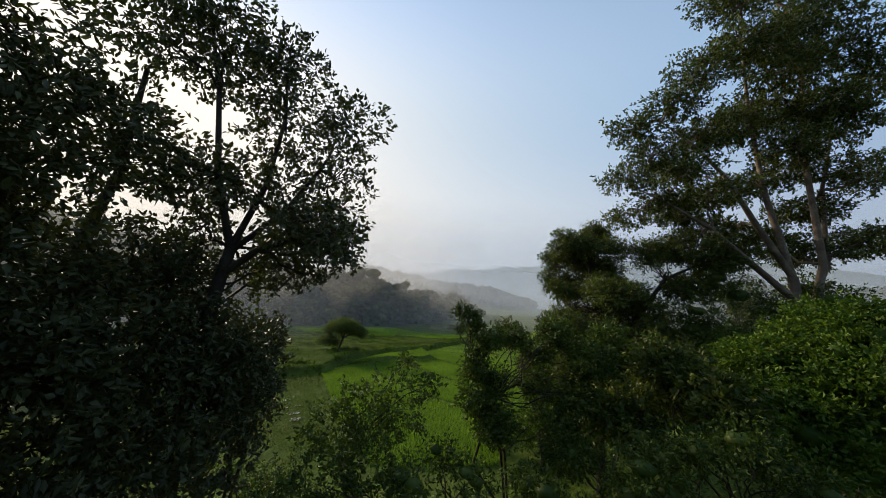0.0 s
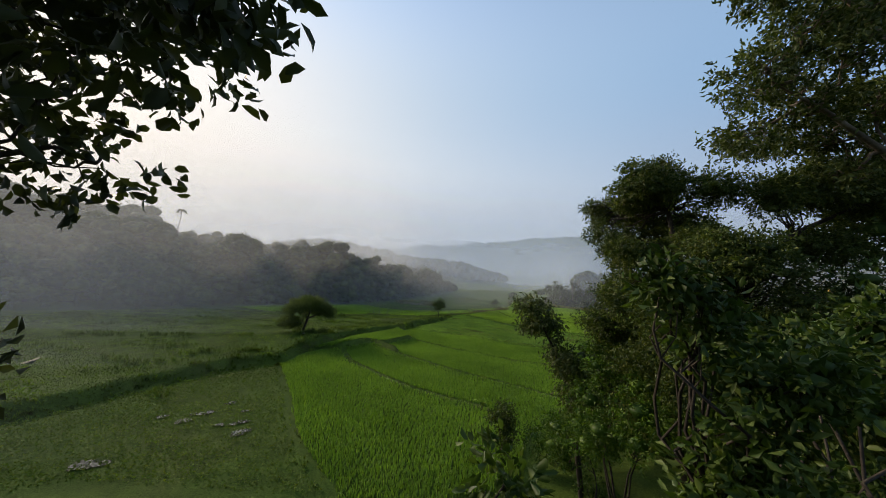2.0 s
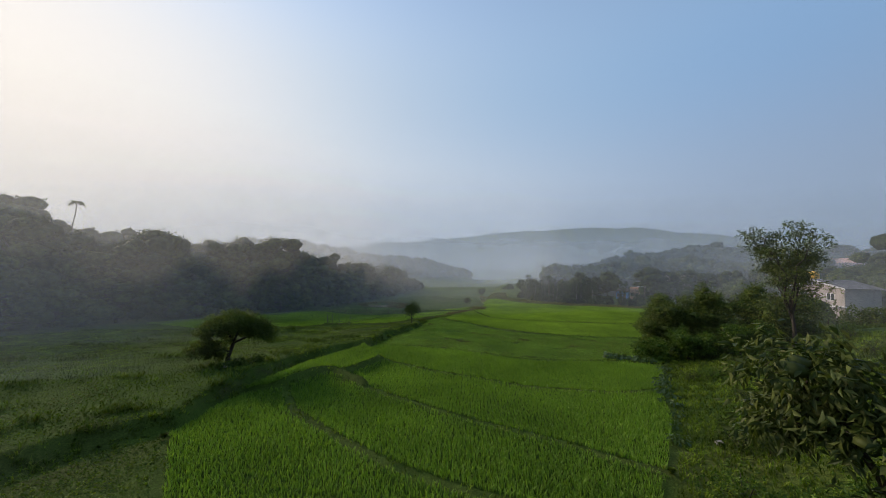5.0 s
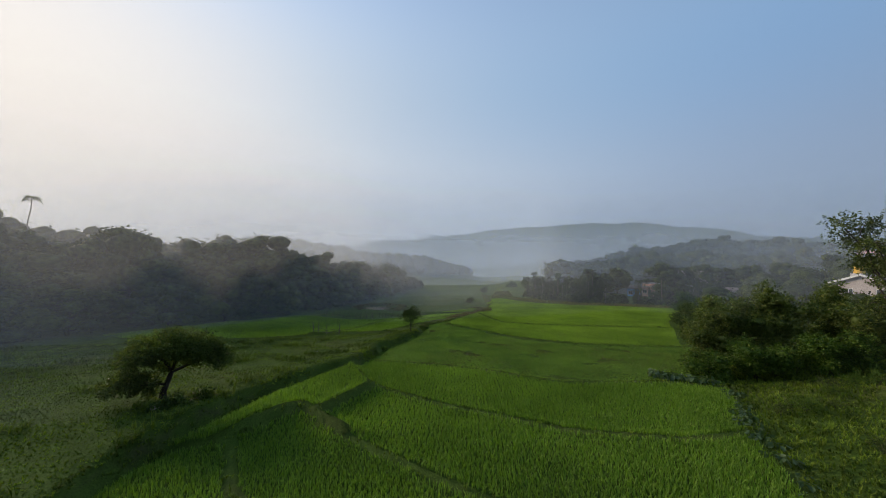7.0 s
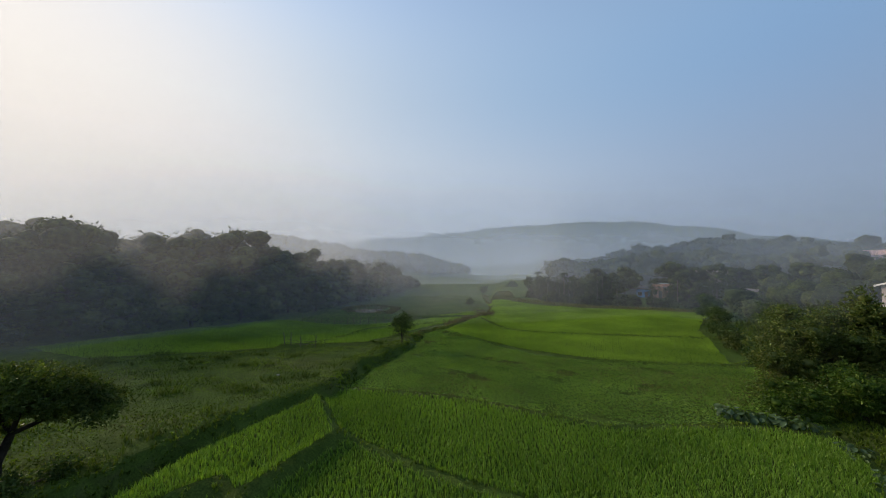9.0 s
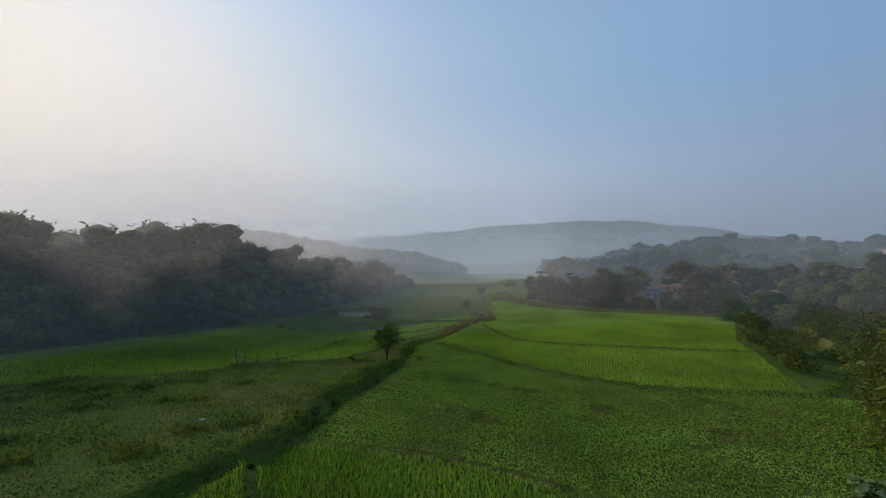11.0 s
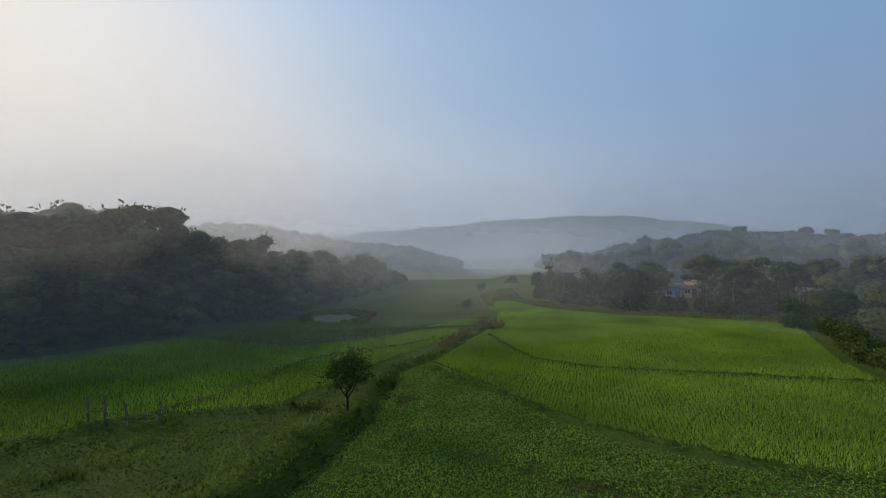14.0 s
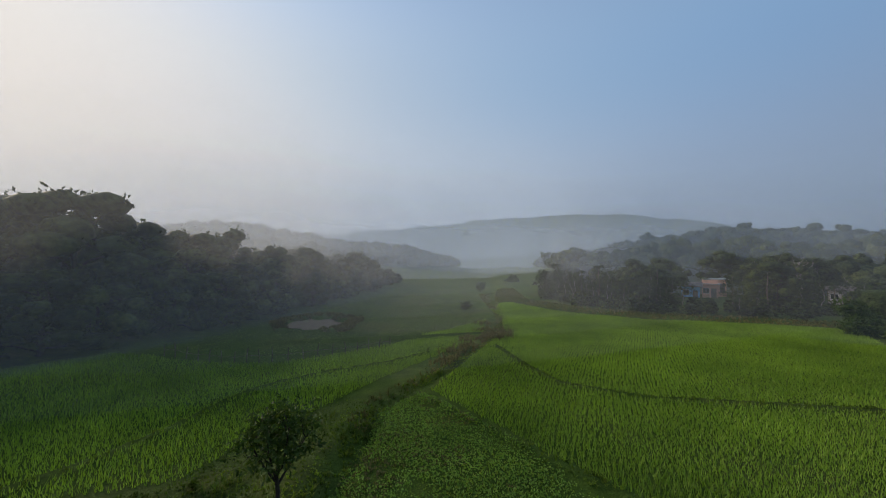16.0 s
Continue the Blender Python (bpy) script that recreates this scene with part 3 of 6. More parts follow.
# ---- forest on both sides of the valley ----
def forest_tree(seed, tall, spread, label, skirt, sprigs, leaf):
    """A crown of many small billowing lobes over a dome, lower where the skirt is small."""
    r = np.random.default_rng(seed)
    clumps = []
    n = 19
    for i in range(n):
        a, up = i * 2.4 + r.normal(0, 0.3), 1 - (i + 0.5) / n * 1.3
        flat = math.sqrt(max(0.0, 1 - up * up)) * r.uniform(0.62, 0.84) * spread
        z = tall * (skirt + (0.84 - skirt) * (0.25 + 0.75 * max(up, -0.33))) + r.normal(0, 0.025) * tall
        s = spread * r.uniform(0.24, 0.4)
        clumps.append(((flat * math.cos(a), flat * math.sin(a), z), (s, s, s * r.uniform(0.55, 0.75)), sprigs))
    trunk = [bent((0, 0, -0.6), (r.normal(0, 0.3), r.normal(0, 0.3), tall * 0.6), 0.2, 0.1, 5, 0.3, r)]
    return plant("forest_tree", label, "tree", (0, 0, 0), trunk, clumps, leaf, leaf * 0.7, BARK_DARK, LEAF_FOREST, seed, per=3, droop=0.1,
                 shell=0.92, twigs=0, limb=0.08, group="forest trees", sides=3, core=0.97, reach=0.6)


KINDS = [forest_tree(100 + i, h, s, w, k, 15, 0.3) for i, (h, s, w, k) in enumerate((
    (9, 3.6, "dark green broad-crowned tree in the misty hillside forest", 0.28), (10, 3.7, "tall dark green tree rising from the misty forest", 0.36),
    (7, 3.2, "rounded dark green tree with leaves down to the ground", 0.08), (9.5, 2.8, "slim dark green tree in the misty hillside forest", 0.32),
    (5, 3.0, "low spreading tree at the foot of the forest", 0.05)))]
placed = set()
CLEARINGS = [(79.5, 109.5, 6.5), (73, 104, 3), (67, 99, 2.5), (98, 95.6, 5), (91, 92, 4), (84, 88.5, 4), (77, 84.5, 4), (86.5, 110, 4)]


joined = []


def stand_tree(i, x, y, s, r, join=False):
    m = pose(x, y, ground_z(x, y) - 0.1, 0, 0, r.uniform(0, 360))
    size = (s, s, s * r.uniform(0.9, 1.06))
    if join:
        joined.append((i, m @ Matrix.Diagonal((*size, 1))))
        return
    if i in placed:
        c = copy_thing(KINDS[i], m)
    else:
        c = KINDS[i]
        placed.add(i)
    c.matrix_basis = m
    c.scale = size


def in_the_gap(x, y, wide=2.6):
    """Whether a spot lies in the open gap through which the painted houses are seen."""
    return abs(float(along([(40, 75.6), (80.6, 109.2)], np.array([x]), np.array([y]))[0])) < wide


def taller(x, y):
    """How tall the wood grows: high on the sunny side, lower where the valley narrows."""
    return 1.0 if x > 30 else float(np.interp(y + 0.4 * x, [60, 78, 92, 106, 117], [1.47, 1.5, 1.42, 1.36, 1.02])) * (1 + 0.14 * float(step(-50, -62, x)))


def wood(line, rows, gap, r, lo, hi, inset, edge, deep, size=1.0, keep=9):
    """Rows of trees on the left side of a line; those past the rows to keep apart are joined into one wood."""
    pts = np.asarray(line, float)
    total = np.concatenate([[0], np.cumsum(np.linalg.norm(np.diff(pts, axis=0), axis=1))])
    for row in range(rows):
        s = lo + r.uniform(0, gap)
        while s < hi:
            x, y = np.interp(s, total, pts[:, 0]), np.interp(s, total, pts[:, 1])
            ax, ay = np.interp(s + 1, total, pts[:, 0]) - x, np.interp(s + 1, total, pts[:, 1]) - y
            k = math.hypot(ax, ay) or 1
            off = inset + row * gap * 1.2 + r.normal(0, 0.8)
            tx, ty = x - ay / k * off + r.normal(0, 0.6), y + ax / k * off + r.normal(0, 0.6)
            if not in_the_gap(tx, ty, 6.0 if size > 0.4 else 3.5 if size > 0.31 else 0) and all(math.hypot(tx - a, ty - b) > c for a, b, c in CLEARINGS if size > 0.4):
                stand_tree(int(r.choice(edge if row == 0 else deep)), tx, ty, size * (1 - 0.07 * max(0, row - 2)) * taller(tx, ty) * (1.06 if row else 0.9) * (r.uniform(0.88, 1.14) if tx < 30 else r.uniform(0.65, 1.3)), r, row >= keep)
            s += gap * min(1.3, max(0.8, taller(tx, ty))) * r.uniform(0.7, 1.2)


rf = np.random.default_rng(5)
wood(FOREST_L, 6, 4.6, rf, 18, 225, 2.5, [2, 4, 2, 2], [0, 1, 2, 3, 0], keep=3)
wood(FOREST_R, 1, 2.3, rf, 150, 290, 4.6, [4, 2, 3], [4], 0.36, 0)
wood(FOREST_R, 2, 1.5, rf, 150, 285, 1.4, [4, 4, 2], [4, 2], 0.3, 0)
wood(FOREST_R, 1, 3.4, rf, 140, 290, 8.5, [3, 2, 0], [4], 0.43)
wood(FOREST_R, 3, 4.8, rf, 100, 300, 13.0, [0, 3, 2], [0, 1, 3, 0], 0.66, 1)
for i, x, y, size in ((1, 78.5, 117.5, 0.9), (1, 90.5, 113, 1.25), (0, 95, 111.5, 1.2), (1, 98, 107, 1.05), (0, 102, 102, 1.15), (2, 71.5, 90.5, 1.25), (2, 73.5, 91.5, 0.8), (0, 100, 106, 1.2), (0, 107, 98, 1.2), (1, 110, 92, 1.1)):
    stand_tree(i, x, y, size, rf)

# the rest of the wood, where one tree runs into the next
for words, side in (("deep misty wood behind the first trees of the hillside", True), ("low leafy undergrowth and trees of the grove beyond the paddy", False)):
    vs, ts, qs, at = [], [], [], 0
    for i, m in joined:
        if (m.translation.x < 20) is not side:
            continue
        me = next(c for c in KINDS[i].children if c.name.startswith("crown")).data
        co = np.empty(len(me.vertices) * 3, np.float32)
        me.vertices.foreach_get("co", co)
        w = np.array(m)
        vs.append(co.reshape(-1, 3) @ w[:3, :3].T + w[:3, 3])
        total = np.empty(len(me.polygons), np.int32)
        me.polygons.foreach_get("loop_total", total)
        idx = np.empty(len(me.loops), np.int32)
        me.loops.foreach_get("vertex_index", idx)
        n3 = int((total == 3).sum())
        ts.append(idx[:n3 * 3].reshape(-1, 3)[(np.arange(n3) // 2) % 2 == 0] + at)
        qs.append(idx[n3 * 3:].reshape(-1, 4) + at)
        at += len(me.vertices)
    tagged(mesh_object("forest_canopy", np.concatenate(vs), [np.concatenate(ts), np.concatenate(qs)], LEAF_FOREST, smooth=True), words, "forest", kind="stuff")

# woods too far off to tell one tree from the next
rw = np.random.default_rng(21)


def far_wood(name, label, xs, ys, keep, count, size, leaf, seed, mat=LEAF_FOREST, thick=14, rise=0.0):
    r = np.random.default_rng(seed)
    x, y = r.uniform(*xs, count * 6), r.uniform(*ys, count * 6)
    k = np.flatnonzero(keep(x, y))[:count]
    x, y = x[k], y[k]
    z = height(x, y)
    clumps = []
    for i in range(len(x)):
        s = size * r.uniform(0.5, 1.0) ** 0.8 * 1.3
        up = rise * r.uniform(0.3, 1.2) + (rise * r.uniform(0.5, 1.3) if r.random() < 0.12 else 0)
        clumps.append(((x[i], y[i], z[i] + s * 0.7 + up), (s, s, s * 0.75), int(thick)))
        for _ in range(2 if rise > 2 else 0):        # smaller lobes break the outline of the crown
            a, k = r.uniform(0, 2 * math.pi), s * r.uniform(0.35, 0.6)
            clumps.append(((x[i] + s * 0.8 * math.cos(a), y[i] + s * 0.8 * math.sin(a), z[i] + s * r.uniform(0.5, 1.3) + up), (k, k, k * 0.8), int(thick * 0.6)))
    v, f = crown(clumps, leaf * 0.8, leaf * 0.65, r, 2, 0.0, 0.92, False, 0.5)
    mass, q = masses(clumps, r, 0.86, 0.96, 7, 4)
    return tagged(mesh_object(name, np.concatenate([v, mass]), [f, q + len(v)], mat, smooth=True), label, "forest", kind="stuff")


far_wood("far_woods", "dark misty woods on the slope above the valley", (-145, 0), (40, 240),
         lambda x, y: (along(FOREST_L, x, y) > 31) & (along(FOREST_L, x, y) < 70), 300, 3.6, 0.4, 31, rise=1.5)
far_wood("far_woods", "misty woods on the rising ground behind the houses", (50, 330), (60, 330),
         lambda x, y: (along(FOREST_R, x, y) > np.where(y > 140, 5, 24)) & (along(FOREST_R, x, y) < 190) & (np.hypot(x - 88, y - 106) > 14) & (np.abs(along([(140, 91), (188, 115)], x, y)) > 6) & (y > 0.3 * x + 20) & (x > 0.42 * y - 3), 2300, 2.7, 0.5, 32, thick=9, rise=3.0)
far_wood("far_woods", "pale misty woods on the second hill of the valley", (-190, 110), (215, 400), lambda x, y: (hill(x, y) > 4) & (x < 100), 700, 4.4, 0.9, 33)
far_wood("far_woods", "woods on the open side of the valley", (58, 130), (-20, 80),
         lambda x, y: (np.hypot(x - 75, y - 57) > 7) & (np.hypot(x - 68, y - 53) > 5) & (np.hypot(x - 64, y - 50) > 4) & (height(x, y) > 1), 260, 2.6, 0.4, 34, thick=90)

# ---- near trees, where the flight begins ----
def clumps_at(rows, base, sprigs, flat=0.8, split=1):
    """Clumps from rows of place and radius; split breaks each into that many smaller tufts with gaps between them."""
    if split == 1:
        return [((x - base[0], y - base[1], z - base[2]), (s, s, s * flat), max(20, int(sprigs * s * s))) for x, y, z, s in rows]
    r = np.random.default_rng(int(abs(rows[0][0]) * 1000) + split)
    tufty = []
    for x, y, z, s in rows:
        d = unit(r.normal(0, 1, (split, 3)))
        d += unit(r.normal(0, 1, 3)) * 0.1
        for k in d:
            q = s * r.uniform(0.4, 0.62)
            c = np.array((x - base[0], y - base[1], z - base[2])) + k * (s - q) * np.array((1, 1, flat)) * 1.02
            tufty.append((tuple(c), (q, q, q * r.uniform(0.5, 0.75)), max(14, int(sprigs * q * q))))
    return tufty


def standing(x, y, deep=0.15):
    return (x, y, ground_z(x, y) - deep)


CROWN_TOP = [(-4.4, 4.6, 11.6, 0.75), (-4.5, 4.6, 12.7, 0.9), (-3.9, 5.1, 12.5, 0.8), (-3.8, 5.2, 11.6, 0.75), (-3.2, 5.5, 11.6, 0.7), (-3.0, 5.9, 12.2, 0.6),
             (-1.9, 5.9, 11.0, 0.7), (-1.9, 5.7, 9.9, 0.65), (-2.8, 5.5, 10.6, 0.7), (-2.7, 5.4, 9.5, 0.5), (-1.9, 5.2, 8.9, 0.55), (-1.6, 4.9, 8.7, 0.4),
             (-3.8, 4.9, 9.6, 0.6)]
CROWN_SIDE = [(-4.4, 4.8, 9.7, 0.6), (-2.4, 5.0, 8.9, 0.4), (-3.1, 5.8, 8.2, 0.4), (-1.75, 6.1, 8.6, 0.3), (-1.65, 5.95, 9.0, 0.32), (-2.1, 6.05, 8.45, 0.3),
              (-2.4, 6.0, 8.2, 0.26), (-2.7, 5.7, 8.6, 0.34), (-1.95, 6.35, 8.8, 0.28), (-2.1, 6.6, 8.7, 0.34), (-2.5, 6.7, 8.95, 0.36), (-2.2, 6.9, 9.2, 0.3),
              (-3.0, 7.0, 8.95, 0.4)]
CROWN_LOBE = [(-3.1, 7.2, 9.4, 0.4), (-3.4, 6.9, 8.7, 0.36), (-2.7, 7.2, 9.6, 0.4), (-3.6, 7.4, 9.2, 0.4), (-3.58, 4.83, 9.34, 0.5), (-3.22, 5.09, 9.6, 0.5),
              (-3.8, 5.2, 8.85, 0.45), (-3.16, 7.19, 8.5, 0.34), (-3.0, 7.4, 8.25, 0.26), (-3.3, 7.0, 8.2, 0.3), (-2.6, 7.3, 8.9, 0.3)]
LEFT_TREE = CROWN_TOP + CROWN_SIDE + CROWN_LOBE
base = standing(-3.5, 4.9)
g = np.array(base)
stem = [(np.array([(-3.5, 4.9, g[2]), (-3.4, 4.95, 6.6), (-3.3, 5.0, 7.6), (-3.2, 5.1, 8.5)]) - g, [0.15, 0.12, 0.1, 0.08]),
        (np.array([(-3.2, 5.1, 8.5), (-3.5, 5.0, 9.6), (-3.7, 5.0, 11.0), (-4.0, 4.9, 12.4)]) - g, [0.062, 0.048, 0.036, 0.018]),
        (np.array([(-3.2, 5.1, 8.5), (-2.9, 5.3, 9.6), (-2.8, 5.4, 10.8), (-3.0, 5.6, 12.0)]) - g, [0.055, 0.042, 0.03, 0.015]),
        (np.array([(-3.2, 5.1, 8.45), (-2.6, 5.4, 9.2), (-2.2, 5.6, 10.0), (-1.9, 5.8, 10.8)]) - g, [0.048, 0.038, 0.028, 0.014]),
        (np.array([(-3.25, 5.05, 8.1), (-2.8, 5.1, 8.5), (-2.3, 5.1, 8.7), (-1.8, 5.0, 8.8)]) - g, [0.06, 0.05, 0.035, 0.02])]
plant("broadleaf_tree", "dark glossy-leaved tree with a forked dark trunk on the slope", "tree", base, stem, clumps_at(LEFT_TREE, base, 310), 0.095, 0.05,
      BARK_DARK, LEAF_GLOSSY, 41, per=7, full=True, shell=0.25, twigs=7, limb=0.028)

# creepers that hang from the lowest bough
rc = np.random.default_rng(47)
creeper = new("hanging_creeper")
creeper.location = (-3.0, 5.75, 8.45)
tagged(creeper, "thin leafy creeper hanging from the dark tree's lowest bough", "creeper")
strands, P, D = [], [], []
for k in range(9):
    x0, y0, drop = rc.normal(0, 0.16), rc.normal(0, 0.12), rc.uniform(0.5, 1.15)
    t = np.linspace(0, 1, 9)[:, None]
    line = np.array([[x0, y0, 0.05]]) + np.concatenate([0.08 * np.sin(t * 4 + k), 0.06 * np.cos(t * 5 + k), -drop * t], 1)
    strands.append((line, np.full(9, 0.006)))
    n = int(46 * drop)
    at = rc.uniform(0, 1, n)
    P.append(np.stack([np.interp(at, t[:, 0], line[:, c]) for c in range(3)], -1) + rc.normal(0, 0.02, (n, 3)))
    D.append(unit(rc.normal(0, 1, (n, 3)) + np.array([0, 0, -0.5])))
for strand in strands:
    v, f = tubes([strand], 4)
    mesh_object("stem", v, f, BARK_DARK, creeper)
v, f = leaves(np.concatenate(P), np.concatenate(D), 0.07, 0.04, rc, full=True)
mesh_object("leaves", v, f, LEAF_DULL, creeper)

# more of the wood, added unseen behind the start of the flight, shading skylight
for i, x, y, size in ((2, -8.5, -4.5, 1.2), (0, -3.0, -9.0, 1.1), (2, 4.5, -7.0, 1.25), (3, 10.5, -3.5, 1.2)):
    stand_tree(i, x, y, size, rf)

LEFT_TREE2 = [(-4.6, 3.1, 10.5, 0.90), (-4.2, 3.1, 9.7, 0.80), (-4.3, 2.8, 9.1, 0.80), (-4.2, 3.8, 9.9, 0.60), (-4.1, 3.9, 9.3, 0.50), (-4.2, 3.1, 8.8, 0.70),
              (-4.8, 2.4, 9.6, 1.00), (-4.7, 2.6, 8.7, 0.90), (-4.5, 4.4, 10.1, 0.50)]
base = standing(-5.2, 3.6)
g = np.array(base)
stem = [(np.array([(-5.2, 3.6, g[2]), (-5.1, 3.7, 6.6), (-4.9, 3.7, 8.4), (-4.7, 3.6, 10.0)]) - g, [0.15, 0.12, 0.09, 0.04]),
        (np.array([(-5.1, 3.7, 6.6), (-4.8, 4.3, 7.8), (-4.6, 4.6, 9.4), (-4.5, 4.6, 11.0)]) - g, [0.09, 0.08, 0.06, 0.03])]
plant("broadleaf_tree", "dark thin-leaved tree with a spreading low branch among shrubs", "tree", base, stem, clumps_at(LEFT_TREE2, base, 260), 0.1, 0.045,
      BARK_DARK, LEAF_GLOSSY, 42, per=8, full=True, shell=0.2, twigs=8, limb=0.025)

TALL_TOP = [(6.6, 11.6, 14.5, 0.9), (6.4, 11.6, 12.6, 0.8), (7.2, 11.5, 13.5, 0.9), (7.9, 11.3, 15.4, 1.0), (8.2, 11.3, 13.0, 1.0), (8.9, 11.2, 16.7, 1.1),
            (9.1, 11.6, 14.4, 1.2), (9.4, 11.8, 12.2, 1.0), (10.2, 11.0, 17.6, 1.3), (10.6, 12.0, 15.1, 1.4), (11.0, 12.6, 12.8, 1.2), (10.2, 11.0, 19.7, 1.3),
            (12.0, 11.4, 18.3, 1.6), (12.3, 12.5, 16.1, 1.5), (13.2, 12.5, 13.8, 1.4), (13.6, 11.0, 17.6, 1.6), (14.2, 11.6, 15.3, 1.5), (11.6, 12, 21.2, 1.6),
            (13.6, 11.5, 20, 1.7)]
TALL_SIDE = [(14.2, 13.0, 12.3, 1.3), (10.4, 15.2, 14.4, 1.1), (10.8, 15.6, 12.8, 1.0), (7.6, 12.0, 12.1, 0.8), (8.6, 12.3, 11.6, 0.9), (9.9, 12.6, 11.3, 0.9),
             (11.3, 13.0, 11.2, 0.9), (9.0, 12.2, 10.4, 1.0), (10.6, 12.6, 10.3, 1.1), (12.6, 13.2, 11.0, 1.2), (14.0, 13.0, 10.6, 1.2), (13.0, 11.0, 15.6, 1.3),
             (12.0, 11.2, 14.2, 1.1), (11.4, 10.8, 16.6, 1.2), (15.4, 11.6, 13.5, 1.5), (15.6, 11.0, 17.0, 1.6), (15.6, 12.0, 11.0, 1.4), (6.9, 12.6, 11.4, 0.7)]
TALL = TALL_TOP + TALL_SIDE
base = standing(12.6, 11.6)
g = np.array(base)
stem = [(np.array([(12.6, 11.6, g[2]), (12.5, 11.7, 7.0), (12.3, 11.8, 9.5)]) - g, [0.24, 0.2, 0.15]),
        (np.array([(12.3, 11.8, 9.5), (11.0, 11.7, 11.3), (9.8, 11.4, 12.8), (8.6, 11.4, 14.0), (7.6, 11.5, 14.8)]) - g, [0.12, 0.1, 0.075, 0.05, 0.025]),
        (np.array([(12.3, 11.8, 9.5), (11.6, 11.9, 12.5), (11.2, 11.9, 15.5), (10.6, 11.4, 18.5)]) - g, [0.12, 0.1, 0.07, 0.035]),
        (np.array([(12.5, 11.7, 7.0), (13.2, 11.6, 10.0), (13.1, 11.8, 13.5), (13.0, 11.6, 17.0), (12.6, 11.6, 20.0)]) - g, [0.14, 0.12, 0.09, 0.06, 0.03]),
        (np.array([(12.5, 11.7, 7.5), (14.0, 12.2, 10.0), (14.2, 12.3, 13.0), (14.6, 12.0, 16.0)]) - g, [0.11, 0.09, 0.07, 0.035])]
stem.append((np.array([(12.4, 11.8, 8.6), (10.6, 11.7, 10.0), (9.3, 11.6, 11.0), (7.8, 11.6, 11.8), (6.8, 11.7, 12.3)]) - g, [0.12, 0.1, 0.07, 0.05, 0.02]))
plant("tall_tree", "tall tree with pale brown crooked limbs and airy layered foliage", "tree", base, stem, clumps_at(TALL, base, 185, 0.36), 0.135, 0.064,
      BARK_PALE, LEAF_TALL, 43, per=9, shell=0.15, twigs=13, limb=0.05, droop=0.1)

MID = [(4.9, 13.7, 10.5, 0.75), (5.8, 13.8, 10.4, 0.80), (5.0, 14.0, 8.8, 0.85), (6.5, 12.9, 10.4, 0.80), (6.3, 13.2, 8.7, 0.90), (7.6, 12.8, 10.1, 0.90), (7.4, 12.6, 8.4, 0.90),
       (5.0, 13.8, 7.3, 0.85), (6.2, 12.9, 7.2, 0.90), (8.9, 12.6, 10.4, 0.90), (9.0, 12.4, 9.1, 1.00), (10.3, 12.2, 9.8, 1.00), (7.5, 12.0, 7.2, 0.90), (5.2, 14.6, 10.2, 0.8),
       (5.3, 15.3, 9.2, 0.8), (5.8, 15.4, 7.6, 1.0), (6.2, 15.0, 5.8, 1.1), (5.4, 14.2, 5.6, 0.9), (6.4, 13.4, 5.4, 1.0), (6.8, 14.6, 9.6, 1.0),
       (5.6, 14.8, 4.2, 1.1), (5.2, 13.6, 4.3, 1.0)]
MID_LOW = [(6.4, 13.8, 3.8, 1.1), (6.0, 15.6, 4.0, 1.1), (7.2, 15.6, 6.0, 1.2), (7.5, 14.5, 7.8, 1.2), (7.6, 16.4, 4.2, 1.3), (5.0, 15.4, 6.4, 0.8),
           (4.8, 11.4, 6.0, 1.0), (5.6, 11.8, 4.8, 1.1), (6.6, 11.4, 6.6, 1.1), (5.0, 12.6, 6.2, 1.0), (4.6, 12.2, 7.3, 0.8), (6.0, 12.0, 8.4, 1.0), (7.0, 11.6, 5.0, 1.2),
           (6.6, 15.6, 10.7, 0.5), (6.7, 16.0, 10.0, 0.8), (6.9, 15.4, 11.5, 0.6), (5.0, 16.0, 10.15, 0.42), (5.4, 16.0, 10.0, 0.48), (5.3, 15.8, 9.65, 0.42), (5.9, 15.9, 10.2, 0.5), (7.3, 15.8, 11.0, 1.0), (7.0, 15.2, 9.0, 1.0), (6.2, 16.0, 8.8, 0.9), (6.6, 16.4, 7.4, 1.0)]
base = standing(6.6, 13.9)
g = np.array(base)
stem = [(np.array([(6.6, 13.9, g[2]), (6.5, 13.8, 5.5), (6.4, 13.8, 7.8), (6.0, 13.9, 9.8)]) - g, [0.2, 0.17, 0.13, 0.05]),
        (np.array([(6.5, 13.8, 5.5), (7.4, 13.2, 7.4), (8.4, 12.7, 9.2), (9.6, 12.3, 9.9)]) - g, [0.12, 0.1, 0.07, 0.03])]
plant("creeper_tree", "leafy dull green tree hung with creepers down to the ground", "tree", base, stem, clumps_at(MID + MID_LOW, base, 400, 0.8, 6), 0.092, 0.046,
      BARK_DARK, LEAF_DULL, 44, per=7, shell=0.35, twigs=1, limb=0.02, droop=0.4, core=0.38)

